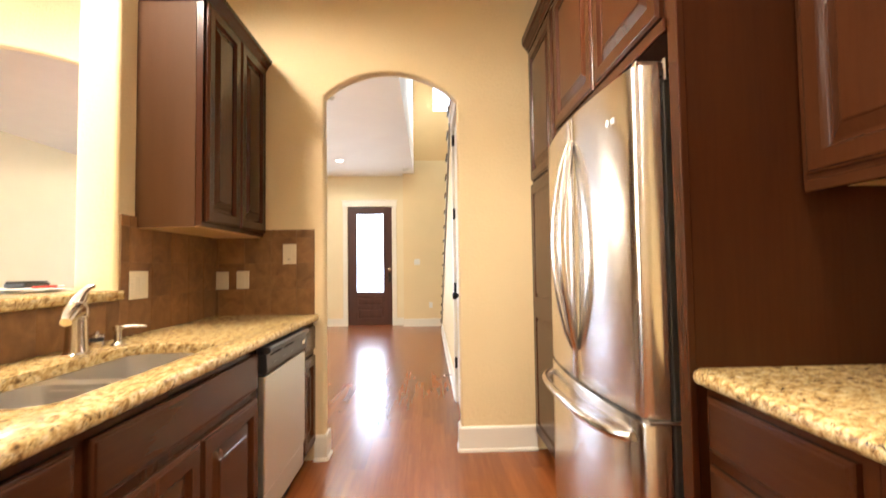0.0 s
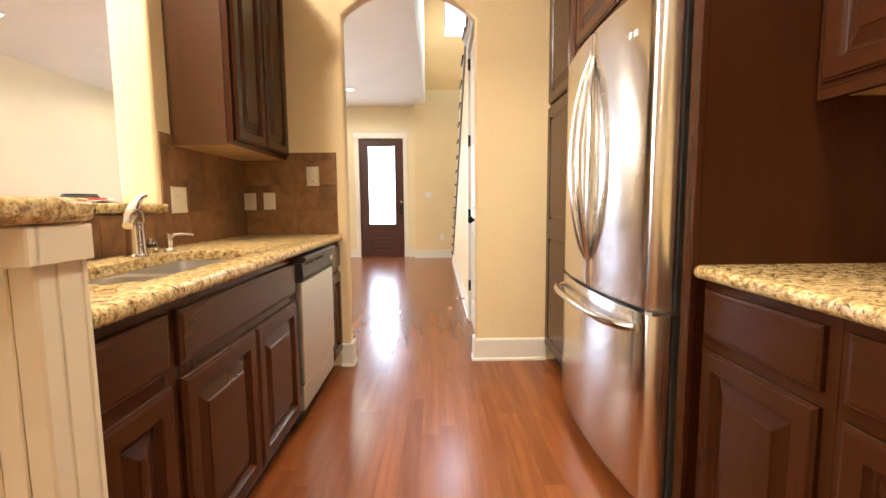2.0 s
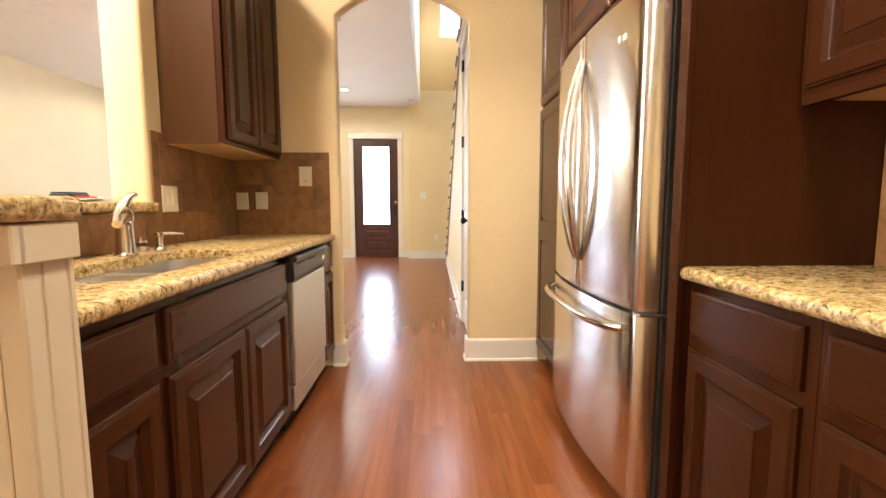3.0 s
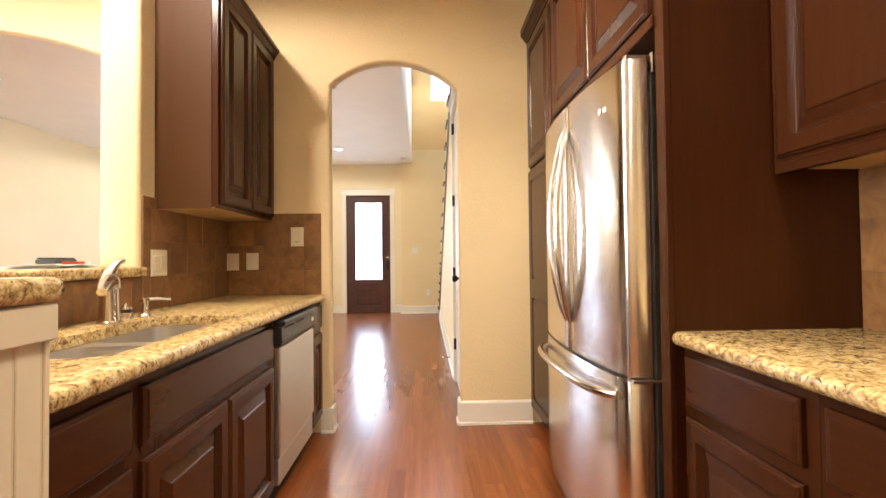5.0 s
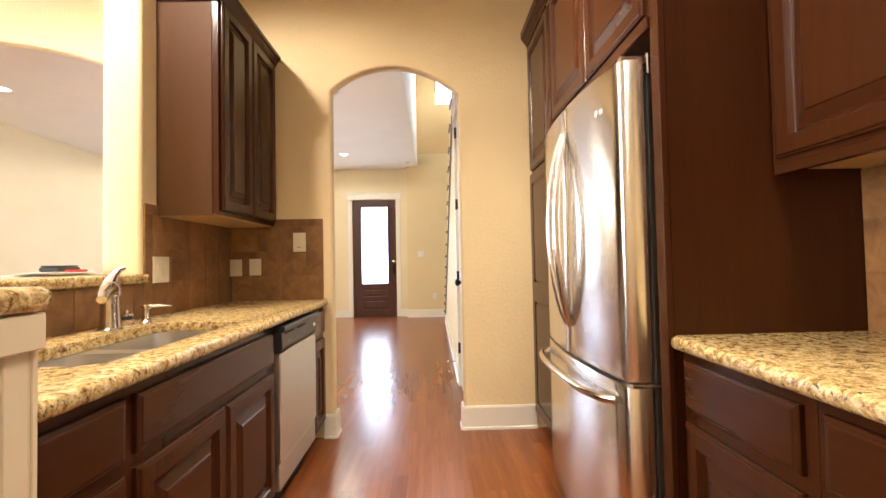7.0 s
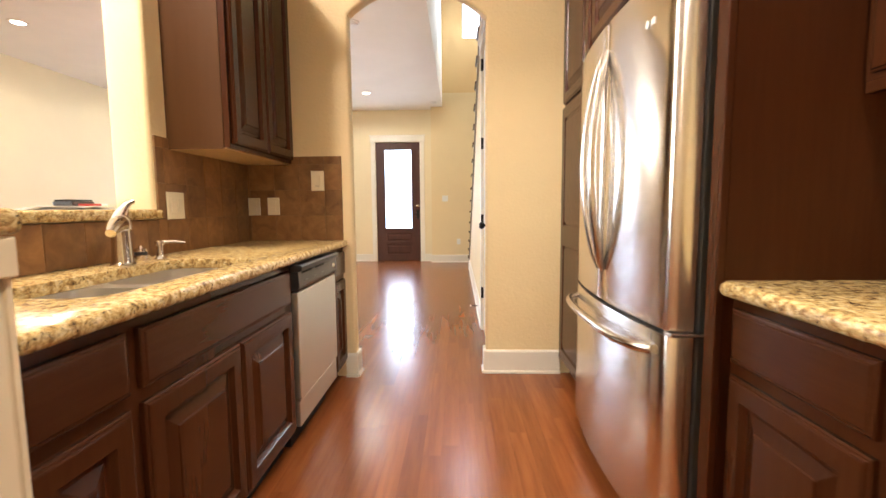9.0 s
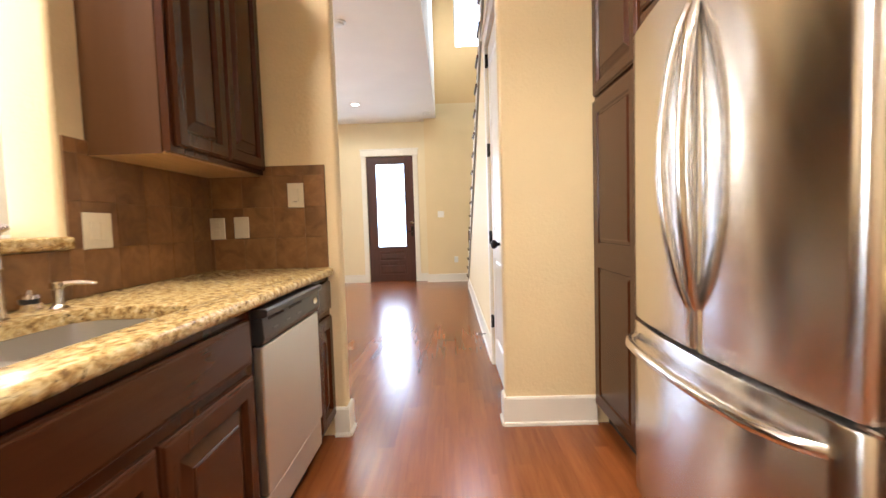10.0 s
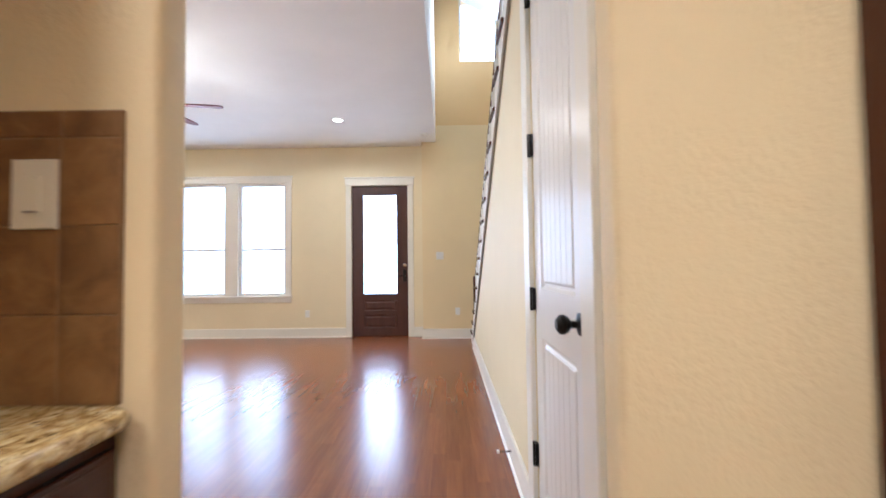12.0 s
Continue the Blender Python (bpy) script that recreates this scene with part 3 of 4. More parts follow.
for _i in range(N_STEP):
    _y = Y_FIRST - _i * RUN
    _z = RISE * (_i + 1)
    part("tread", box(SX - 0.030, SRX - 0.002, _y - RUN - 0.005, _y + 0.025, _z - 0.03, _z, 0.008, 2), M_TREAD, stairs, "dark stained tread")
    part("riser", box(SX + 0.005, SRX - 0.002, _y - 0.02, _y, _z - RISE, _z - 0.031), M_TRIM, stairs)


def skirt():
    pts = [(10.08, 0.0)]
    for i in range(N_STEP):
        y, z = Y_FIRST - i * RUN, RISE * (i + 1) - 0.031
        pts += [(y, z), (y - RUN, z)]
    y_end = Y_FIRST - N_STEP * RUN
    pts += [(y_end, L(y_end)), (9.95, L(9.95)), (9.95, 0.0)]
    return prism(pts, 0, SX - 0.012, SX + 0.02)


part("skirt", skirt(), M_TRIM, stairs, "white stepped skirt board")
# grey colour draws the shadow line below the skirt
part("skirt_bead", tube([(SX - 0.014, 9.63, L(9.63)), (SX - 0.014, 4.9, L(4.9))], 0.011, 6), M_LINE, stairs, "bead under the skirt, its shadow put into the grey")
for _i in range(N_STEP):
    _z = RISE * (_i + 1)
    for _o in (0.05, 0.185):
        _y = Y_FIRST - _i * RUN - _o
        part("baluster", tube([(SX + 0.055, _y, _z), (SX + 0.055, _y, _z + 0.735 + (0.66 * _o if _i else 0.1))], 0.008, 6), M_TRIM, stairs, "slim white baluster")
_rail = [(SX + 0.055, Y_FIRST + 0.03, 1.00), (SX + 0.055, Y_FIRST - 0.12, 1.02)]
_rail += [(SX + 0.055, Y_FIRST - _k * RUN, RISE * (_k + 1) + 0.74) for _k in range(1, N_STEP)]
part("handrail", tube(_rail, 0.008, 8), M_TREAD, stairs, "dark wooden handrail", True)
part("newel_post", box(SX + 0.025, SX + 0.085, Y_FIRST - 0.06, Y_FIRST, RISE, 0.99, 0.006, 1), M_TREAD, stairs, "slim dark newel post")

# ---- kitchen, sink side ----
FX = -0.235                       # fronts of doors and drawers
KICK = 0.10


def base_cabinet(y0, y1, plane, sign, back, drawers, doors, label, group, top=0.876):
    """One floor cabinet; drawers and doors are (y0, y1, z0, z1)."""
    c = thing("base_cabinet", ((plane + back) / 2, (y0 + y1) / 2, 0), label, "cabinet", group)
    face = plane - sign * 0.021
    a, b = sorted((face, back))
    bm = box(a, b, y0, y1, KICK, top)
    if top < 0.87:
        c0, c1 = sorted((face, face - sign * 0.02))
        box(c0, c1, y0, y1, top, 0.876, bm=bm)
    part("body", bm, M_CAB, c)
    k = face - sign * 0.06
    a, b = sorted((k, back))
    # shade under the cabinet is part of the toe kick's colour
    part("toe_kick", box(a, b, y0, y1, 0.0, KICK), M_DARK, c, "recessed toe kick, near black to hold its shade")
    put = facing(0, face, sign)
    for d in drawers:
        part("drawer_front", ringed(*d, SLAB, put), M_CABY, c)
    for d in doors:
        part("door", ringed(*d, RAISED, put), M_CAB, c, "raised-panel door")
    return c


DZ0, DZ1, PZ0, PZ1 = 0.70, 0.845, 0.125, 0.665
SINKRUN = "brown base cabinets under the sink counter"
base_cabinet(2.038, 2.315, FX, 1, LX, [(2.046, 2.298, DZ0, DZ1)], [(2.046, 2.298, PZ0, PZ1)], "narrow brown base cabinet with drawer and raised-panel door", SINKRUN)
base_cabinet(2.315, 3.275, FX, 1, LX, [(2.338, 3.255, DZ0, DZ1)], [(2.338, 2.793, PZ0, PZ1), (2.803, 3.255, PZ0, PZ1)], "brown sink base cabinet with two raised-panel doors", SINKRUN, 0.68)
base_cabinet(3.905, AW, FX, 1, LX, [(3.93, 4.185, DZ0, DZ1)], [(3.93, 4.185, PZ0, PZ1)], "narrow brown base cabinet at the wall end", SINKRUN)

# dishwasher
dwm = thing("dishwasher", (-0.55, 3.59, 0), "stainless dishwasher with a dark control panel under the counter", "dishwasher")
part("body", box(LX + 0.02, FX - 0.022, 3.281, 3.899, 0.12, 0.872), M_GREY, dwm)
part("door_panel", box(FX - 0.021, FX + 0.012, 3.288, 3.892, 0.245, 0.742, 0.006, 2), M_DWSTEEL, dwm, "brushed steel door panel")
cp = part("control_panel", prism([(FX - 0.021, 0.747), (FX + 0.014, 0.747), (FX + 0.022, 0.768), (FX + 0.018, 0.836), (FX - 0.021, 0.836)], 1, 3.286, 3.894,
          lambda e: True, 0.003, 2), M_GREY, dwm, "black control panel below a handle lip")
part("handle_lip", prism([(FX - 0.021, 0.8365), (FX + 0.018, 0.8365), (FX + 0.034, 0.842), (FX + 0.036, 0.860), (FX + 0.028, 0.867), (FX - 0.021, 0.867)], 1, 3.286, 3.894,
     lambda e: True, 0.002, 2), M_GREY, cp, "projecting black handle lip")
# dark bars that stand for the shade inside the grip grooves
for _y0, _y1 in ((3.33, 3.47), (3.52, 3.66)):
    part("groove_shade", box(FX + 0.010, FX + 0.0205, _y0, _y1, 0.822, 0.833, 0.003, 1), M_DARK, cp)
part("badge", lathe([(0.014, 0), (0.014, 0.003), (0.010, 0.004)], 14, (FX + 0.0195, 3.83, 0.800), matrix=Matrix.Rotation(radians(90), 4, "Y") @ Matrix.Diagonal((1, 2.0, 1, 1))), M_CHROME, cp, "oval metal badge")
for _y in (3.36, 3.48, 3.60):
    part("button", box(FX + 0.018, FX + 0.0225, _y, _y + 0.045, 0.786, 0.792, 0.001, 1), M_FRSIDE, cp)
part("kick_panel", box(FX - 0.03, FX + 0.004, 3.288, 3.892, 0.115, 0.236, 0.005, 2), M_DWSTEEL, dwm, "steel lower panel")
part("leg", box(FX - 0.10, FX - 0.06, 3.32, 3.86, 0, 0.12), M_DARK, dwm)


# countertops
def rounded(x0, x1, y0, y1, r, n=5):
    pts = []
    for cx, cy, a0 in ((x1 - r, y1 - r, 0), (x0 + r, y1 - r, 90), (x0 + r, y0 + r, 180), (x1 - r, y0 + r, 270)):
        for k in range(n + 1):
            a = radians(a0 + 90 * k / n)
            pts.append((cx + r * math.cos(a), cy + r * math.sin(a)))
    return pts


def slab_with_holes(outline, holes, z0, z1, edge=0.012):
    tmp = bmesh.new()
    edges = []
    for loop in (outline, *holes):
        vs = [tmp.verts.new((x, y, z0)) for x, y in loop]
        edges += [tmp.edges.new((vs[i], vs[(i + 1) % len(vs)])) for i in range(len(vs))]
    bmesh.ops.triangle_fill(tmp, use_beauty=True, use_dissolve=False, edges=edges)
    ext = bmesh.ops.extrude_face_region(tmp, geom=tmp.faces[:])
    for v in (g for g in ext["geom"] if isinstance(g, bmesh.types.BMVert)):
        v.co.z = z1
    bmesh.ops.recalc_face_normals(tmp, faces=tmp.faces)
    tmp.normal_update()
    sharp = [e for e in tmp.edges if len(e.link_faces) == 2 and e.calc_face_angle(0) > 1.2 and abs(e.verts[0].co.z - e.verts[1].co.z) < 1e-5]
    if edge:
        bmesh.ops.bevel(tmp, geom=sharp, offset=edge, segments=3, profile=0.5, affect="EDGES")
    return join(bmesh.new(), tmp)


CE = -0.212
BOWLS = [(-0.675, -0.335, 2.335, 2.685), (-0.675, -0.345, 2.745, 3.135)]
CS = CE - 0.024
outline = [(LX, 2.039), (CS, 2.039)] + [(CS - 0.03 + 0.03 * math.cos(radians(a)), AW - 0.004 - 0.03 + 0.03 * math.sin(radians(a))) for a in (0, 30, 60, 90)] + [(LX, AW - 0.004)]
ct = thing("countertop", (-0.55, 3.1, 0.877), "speckled gold granite countertop with an undermount sink cut-out", "countertop")
part("slab", slab_with_holes(outline, [rounded(-0.675, -0.335, 2.335, 3.135, 0.075)], 0.877, 0.915, 0.002), M_GRANITE, ct, smooth=True)
part("bullnose_edge", prism([(CS + 0.001, 2.039), (CE, 2.039)] + [(CE - 0.034 + 0.034 * math.cos(radians(a)), AW - 0.04 + 0.034 * math.sin(radians(a))) for a in (0, 30, 60)] + [(CS + 0.001, AW - 0.012)], 2, 0.8765, 0.9152,
     lambda e: abs(e.verts[0].co.z - e.verts[1].co.z) < 1e-4 and max(e.verts[0].co.x, e.verts[1].co.x) > CS + 0.005, 0.017, 5), M_GRANITE, ct, "rounded polished granite edge", True)
sink = thing("sink", (-0.5, 2.7, 0.70), "double-bowl stainless undermount sink", "sink")


def bowl(x0, x1, y0, y1):
    tmp = bmesh.new()
    rings = []
    for ins, z, r in ((0.0, 0.876, 0.06), (0.006, 0.80, 0.06), (0.014, 0.72, 0.055), (0.03, 0.698, 0.05), (0.10, 0.692, 0.03)):
        rings.append([tmp.verts.new((x, y, z)) for x, y in rounded(x0 + ins, x1 - ins, y0 + ins, y1 - ins, r)])
    for a, b in zip(rings, rings[1:]):
        for k in range(len(a)):
            tmp.faces.new((a[k], a[(k + 1) % len(a)], b[(k + 1) % len(a)], b[k]))
    tmp.faces.new(rings[-1])
    return join(bmesh.new(), tmp)


for _b in BOWLS:
    o = part("bowl", bowl(*_b), M_STEELH, sink, "", True)
    part("drain", lathe([(0.042, 0.0), (0.040, 0.003), (0.030, 0.001)], 18, ((_b[0] + _b[1]) / 2, (_b[2] + _b[3]) / 2, 0.6925)), M_CHROME, o)
part("divider", box(-0.66, -0.345, 2.682, 2.748, 0.80, 0.868, 0.012, 3), M_STEELH, sink, "", True)
part("rim", slab_with_holes(rounded(-0.70, -0.31, 2.31, 3.16, 0.08), [rounded(*_b, 0.06) for _b in BOWLS], 0.8735, 0.8765, 0), M_STEELH, sink)

# faucet, soap pump, air gap
fx, fy = -0.745, 2.945
fc = thing("faucet", (fx, fy, 0.915), "satin nickel single-handle faucet with a short pull-out spout", "faucet")
part("body", lathe([(0.041, 0), (0.041, 0.005), (0.036, 0.010), (0.034, 0.03), (0.031, 0.115), (0.032, 0.128)], 24, (fx, fy, 0.915)), M_CHROME, fc, "", True)
part("collar", lathe([(0.033, 0.128), (0.037, 0.133), (0.037, 0.150), (0.034, 0.166), (0.026, 0.182), (0.014, 0.190)], 24, (fx, fy, 0.915)), M_CHROME, fc, "", True)
_sx, _sy = 0.40, -0.917
part("spout", tube([(fx + _sx * d, fy + _sy * d, z) for d, z in ((0.0, 1.066), (0.03, 1.068), (0.06, 1.063), (0.09, 1.052), (0.115, 1.038))], [0.034, 0.031, 0.026, 0.021, 0.016], 14), M_CHROME, fc, "", True)
part("lever", tube([(fx - 0.002, fy, 1.085), (fx, fy + 0.006, 1.104), (fx + 0.006, fy + 0.016, 1.126), (fx + 0.013, fy + 0.030, 1.145), (fx + 0.022, fy + 0.046, 1.152)], [0.028, 0.023, 0.016, 0.012, 0.009], 12), M_CHROME, fc, "", True)
px, py = -0.72, 3.115
sp = thing("soap_pump", (px, py, 0.915), "satin nickel soap pump on the counter", "soap pump")
part("body", lathe([(0.025, 0), (0.025, 0.005), (0.016, 0.012), (0.0125, 0.020), (0.0125, 0.058), (0.018, 0.062), (0.018, 0.076), (0.010, 0.080)], 16, (px, py, 0.915)), M_CHROME, sp, "", True)
part("nozzle", tube([(px, py, 0.986), (px + 0.045, py + 0.02, 0.989), (px + 0.085, py + 0.035, 0.984)], [0.008, 0.007, 0.005], 10), M_CHROME, sp, "", True)
ax, ay = -0.79, 3.10
ag = thing("air_gap", (ax, ay, 0.915), "chrome dishwasher air-gap cap on the counter", "air gap")
part("cap", lathe([(0.030, 0), (0.030, 0.022), (0.024, 0.024)], 18, (ax, ay, 0.915)), M_CHROME, ag, "", True)
part("dark_band", lathe([(0.023, 0.0235), (0.023, 0.036), (0.010, 0.0365)], 18, (ax, ay, 0.915)), M_GREY, ag, "black slotted band", True)
part("knob", lathe([(0.026, 0.036), (0.024, 0.046), (0.008, 0.050), (0.005, 0.060)], 18, (ax, ay, 0.915)), M_CHROME, ag, "", True)

# half wall return, beadboard end and granite ledge
hw = thing("half_wall_return", (-0.6, 2.03, 0), "cream beadboard end of the low bar wall", "half wall", kind="structure")
HX = -0.214
part("core", box(LXB, HX - 0.005, 1.942, 2.036, 0, 1.076), M_BEAD, hw)
for _y0, _y1 in ((1.9335, 1.9660), (1.9720, 2.0180), (2.0240, 2.0365)):
    part("bead_board", ringed(_y0, _y1, 0.0, 1.016, [(0, 0), (0, 0.010), (0.002, 0.012)], facing(0, HX - 0.012, 1)), M_BEAD, hw)
for _y in (1.9690, 2.0210):
    part("bead", tube([(HX - 0.0045, _y, 0.0), (HX - 0.0045, _y, 1.016)], 0.0027, 8), M_BEAD, hw, "", True)
for _i in range(18):
    _x = HX - (_i + 1) * 0.044
    if _x > LXB:
        part("bead_board", ringed(_x, _x + 0.042, 0.0, 1.016, [(0, 0), (0, 0.008), (0.003, 0.011)], facing(1, 1.942, -1)), M_BEAD, hw)
bm = box(HX, HX + 0.014, 1.918, 2.037, 1.012, 1.076, 0.003, 1)
box(LXB, HX + 0.014, 1.906, 1.9305, 1.012, 1.076, 0.003, 1, bm)
part("top_trim", bm, M_BEAD, hw, "flat painted trim below the granite")
lg = thing("bar_ledge", (-0.9, 2.5, 1.078), "raised L-shaped granite bar ledge on the low wall", "countertop")
part("slab", slab_with_holes([(-0.862, 2.065), (-0.862, 3.306), (-1.056, 3.306), (-1.056, 3.42), (-1.33, 3.42), (-1.33, 1.70), (-0.235, 1.70)] +
     [(-0.235 + 0.045 * math.sin(radians(a)), 1.745 - 0.045 * math.cos(radians(a))) for a in (30, 60, 90)] +
     [(-0.235 + 0.045 * math.cos(radians(a)), 2.02 + 0.045 * math.sin(radians(a))) for a in (0, 30, 60, 90)], [], 1.078, 1.121, 0.016), M_GRANITE, lg, smooth=True)
part("bullnose_edge", box(-0.861, -0.832, 2.066, 3.325, 1.0785, 1.1205, 0.014, 4), M_GRANITE, lg, "rounded polished granite edge", True)

# things on the ledge
pp = thing("paper_stack", (-1.16, 3.27, 1.121), "loose stack of white papers on the granite ledge", "papers")
for _i in range(4):
    o = part("sheet", box(-0.11, 0.11, -0.14, 0.14, 0, 0.003), M_PAPER, pp)
    o.matrix_world = pose(-1.20 + 0.012 * _i, 3.25 - 0.01 * _i, 1.122 + 0.004 * _i, 0, 0, -12 + 17 * _i)
wl = thing("wallet", (-1.15, 3.17, 1.138), "black folded wallet lying on the papers", "wallet")
part("cover", box(-1.23, -1.14, 3.19, 3.31, 1.1385, 1.160, 0.008, 3), M_GREY, wl)
part("flap", box(-1.225, -1.145, 3.195, 3.305, 1.1605, 1.166, 0.003, 1), M_BLACK, wl)
rp = thing("red_pen", (-1.06, 3.22, 1.126), "short red pen beside the papers", "pen")
part("barrel", tube([(-1.12, 3.20, 1.1415), (-1.09, 3.28, 1.1415)], 0.006, 8), M_RED, rp)
part("cap", tube([(-1.09, 3.28, 1.1415), (-1.081, 3.304, 1.1415)], 0.0068, 8), M_WHITE, rp)


# upper cabinet on the sink side
def crown(x_face, sign, y0, y1, z0, back, ends, h=0.075):
    """A stepped crown moulding along the top of a wall cabinet; ends: which returns show (near, far)."""
    bm = bmesh.new()
    prof = [(0.0, 0.0), (0.008, 0.0), (0.010, 0.014), (0.018, 0.022), (0.034, 0.046), (0.046, 0.056), (0.048, h), (0.0, h)]
    pts = [(x_face + sign * p, z0 + q) for p, q in prof]
    prism(pts, 1, y0 - (0.048 if ends[0] else 0), y1, bm=bm)
    if ends[0]:
        a, b = sorted((x_face, back))
        prism([(y0 - p, z0 + q) for p, q in prof], 0, a, b, bm=bm)
    return bm


uc = thing("wall_cabinet", (-0.72, 3.8, 1.41), "brown two-door wall cabinet with crown moulding beside the arch", "cabinet")
UF = -0.569
part("body", box(LX, UF, 3.432, AW, 1.408, 2.50), M_CAB, uc)
part("end_panel", box(LX, UF - 0.03, 3.4285, 3.4318, 1.402, 2.47), M_CABSIDE, uc, "plain brown veneered end panel")
part("underside", box(LX + 0.002, UF - 0.02, 3.436, AW - 0.002, 1.402, 1.4085), M_RAW, uc, "pale unfinished underside")
for _y0, _y1 in ((3.452, 3.812), (3.822, 4.19)):
    part("door", ringed(_y0, _y1, 1.428, 2.49, RAISED, facing(0, UF, 1)), M_CAB, uc, "raised-panel door")
part("crown", crown(UF + 0.003, 1, 3.432, AW, 2.478, LX, (True, False)), M_CABY, uc, "stepped crown moulding")

# ---- kitchen, refrigerator side ----
RF = 1.215
RUNR = "brown base cabinets along the refrigerator wall"
base_cabinet(2.098, 2.556, RF, -1, RX, [(2.128, 2.538, DZ0, DZ1)], [(2.128, 2.538, PZ0, PZ1)], "brown base cabinet with a drawer over a raised-panel door", RUNR)
base_cabinet(1.62, 2.096, RF, -1, RX, [(1.645, 2.072, DZ0, DZ1)], [(1.645, 2.072, PZ0, PZ1)], "brown base cabinet with a drawer over a raised-panel door", RUNR)
base_cabinet(0.7, 1.618, RF, -1, RX, [(0.73, 1.59, DZ0, DZ1)], [(0.73, 1.155, PZ0, PZ1), (1.165, 1.59, PZ0, PZ1)], "brown base cabinet with two raised-panel doors", RUNR)
rct = thing("countertop", (1.5, 1.6, 0.877), "speckled gold granite countertop beside the refrigerator panel", "countertop")
part("slab", slab_with_holes([(1.212, 0.69), (RX, 0.69), (RX, 2.556), (1.212, 2.556)], [], 0.877, 0.915, 0.002), M_GRANITE, rct, smooth=True)
part("bullnose_edge", prism([(1.211, 0.69), (1.187, 0.69), (1.187, 2.536), (1.193, 2.549), (1.206, 2.556), (1.211, 2.556)], 2, 0.8765, 0.9152,
     lambda e: abs(e.verts[0].co.z - e.verts[1].co.z) < 1e-4 and min(e.verts[0].co.x, e.verts[1].co.x) < 1.208, 0.017, 5), M_GRANITE, rct, "rounded polished granite edge", True)
ruc = thing("wall_cabinet", (1.66, 2.1, 1.41), "brown wall cabinet over the granite counter", "cabinet")
part("body", box(1.535, RX, 1.22, 2.556, 1.425, 2.50), M_CAB, ruc)
part("underside", box(1.56, RX - 0.01, 1.23, 2.55, 1.412, 1.426), M_RAW, ruc, "pale unfinished underside")
part("bottom_rail", box(1.535, 1.56, 1.22, 2.556, 1.395, 1.426, 0.002, 1), M_CABY, ruc)
for _y0, _y1 in ((2.02, 2.532), (1.245, 1.99)):
    part("door", ringed(_y0, _y1, 1.44, 2.49, RAISED, facing(0, 1.535, -1)), M_CAB, ruc, "raised-panel door")
part("crown", crown(1.532, -1, 1.22, 2.556, 2.478, RX, (False, False)), M_CABY, ruc)

PF = 1.168                        # fronts of pantry and over-fridge doors
TOP = 2.655
pan = thing("fridge_panel", (1.5, 2.58, 0), "tall dark brown side panel enclosing the refrigerator", "cabinet panel")
part("panel", box(1.21, RX, 2.558, 2.580, 0, TOP), M_CAB, pan)
part("stile", box(1.188, 1.2095, 2.556, 2.606, 0, TOP, 0.002, 1), M_CAB, pan)
oc = thing("wall_cabinet", (1.5, 3.15, 1.9), "brown two-door cabinet above the refrigerator", "cabinet")
part("body", box(PF + 0.021, RX, 2.607, 3.70, 1.885, TOP), M_CAB, oc)
part("bottom_rail", box(PF + 0.010, PF + 0.0205, 2.607, 3.70, 1.885, 1.925, 0.003, 1), M_CABY, oc)
for _y0, _y1 in ((2.625, 3.135), (3.150, 3.685)):
    part("door", ringed(_y0, _y1, 1.935, 2.63, RAISED, facing(0, PF + 0.021, -1)), M_CAB, oc, "raised-panel door")
pc = thing("pantry_cabinet", (1.5, 3.95, 0), "tall brown pantry cabinet with stacked raised-panel doors", "cabinet")
part("body", box(PF + 0.021, RX, 3.702, AWR, KICK, TOP), M_CAB, pc)
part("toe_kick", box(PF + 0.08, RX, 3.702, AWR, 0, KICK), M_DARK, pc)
put = facing(0, PF + 0.021, -1)
part("door", ringed(3.725, 4.262, 1.765, 2.63, RAISED, put), M_CAB, pc, "upper raised-panel door")
dl = part("door", ringed(3.725, 4.262, 0.12, 1.735, [(0, 0), (0, 0.012), (0.006, 0.013)], put), M_CAB, pc, "tall lower door with two panels")
for _v0, _v1 in ((0.12, 0.935), (0.935, 1.735)):
    part("door_panel", ringed(3.725, 4.262, _v0, _v1, [(0, 0.0), (0, 0.019), (0.003, 0.020), (0.064, 0.020), (0.072, 0.0115), (0.078, 0.0115), (0.090, 0.0185), (0.093, 0.0198)], put), M_CAB, dl)
tcr = thing("crown_moulding", (1.2, 3.4, TOP), "brown crown moulding over the tall cabinets", "moulding")
part("moulding", crown(PF + 0.012, -1, 2.558, AWR, TOP - 0.012, RX, (True, False), 0.10), M_CABY, tcr)

# refrigerator
fr = thing("refrigerator", (1.45, 3.11, 0), "stainless french-door refrigerator with bowed handles", "refrigerator")
Y0, Y1 = 2.632, 3.585
YC = (Y0 + Y1) / 2
XE, BULGE = 1.099, 0.041


def front_x(y):
    return XE - BULGE * (1 - ((y - YC) / ((Y1 - Y0) / 2)) ** 2)


def bowed(y0, y1, z0, z1, back=1.175, r=0.018, n=14):
    """A door slab whose front bows out in plan."""
    pts = [(back, y0)] + [(front_x(y0) + r, y0), (front_x(y0) + r * 0.3, y0 + r * 0.3)]
    ys = [y0 + r + (y1 - y0 - 2 * r) * k / n for k in range(n + 1)]
    pts += [(front_x(y), y) for y in ys]
    pts += [(front_x(y1) + r * 0.3, y1 - r * 0.3), (front_x(y1) + r, y1), (back, y1)]
    return prism(pts, 2, z0, z1, lambda e: abs(e.verts[0].co.z - e.verts[1].co.z) < 1e-5 and max(e.verts[0].co.x, e.verts[1].co.x) < back - 0.005, 0.006, 2)


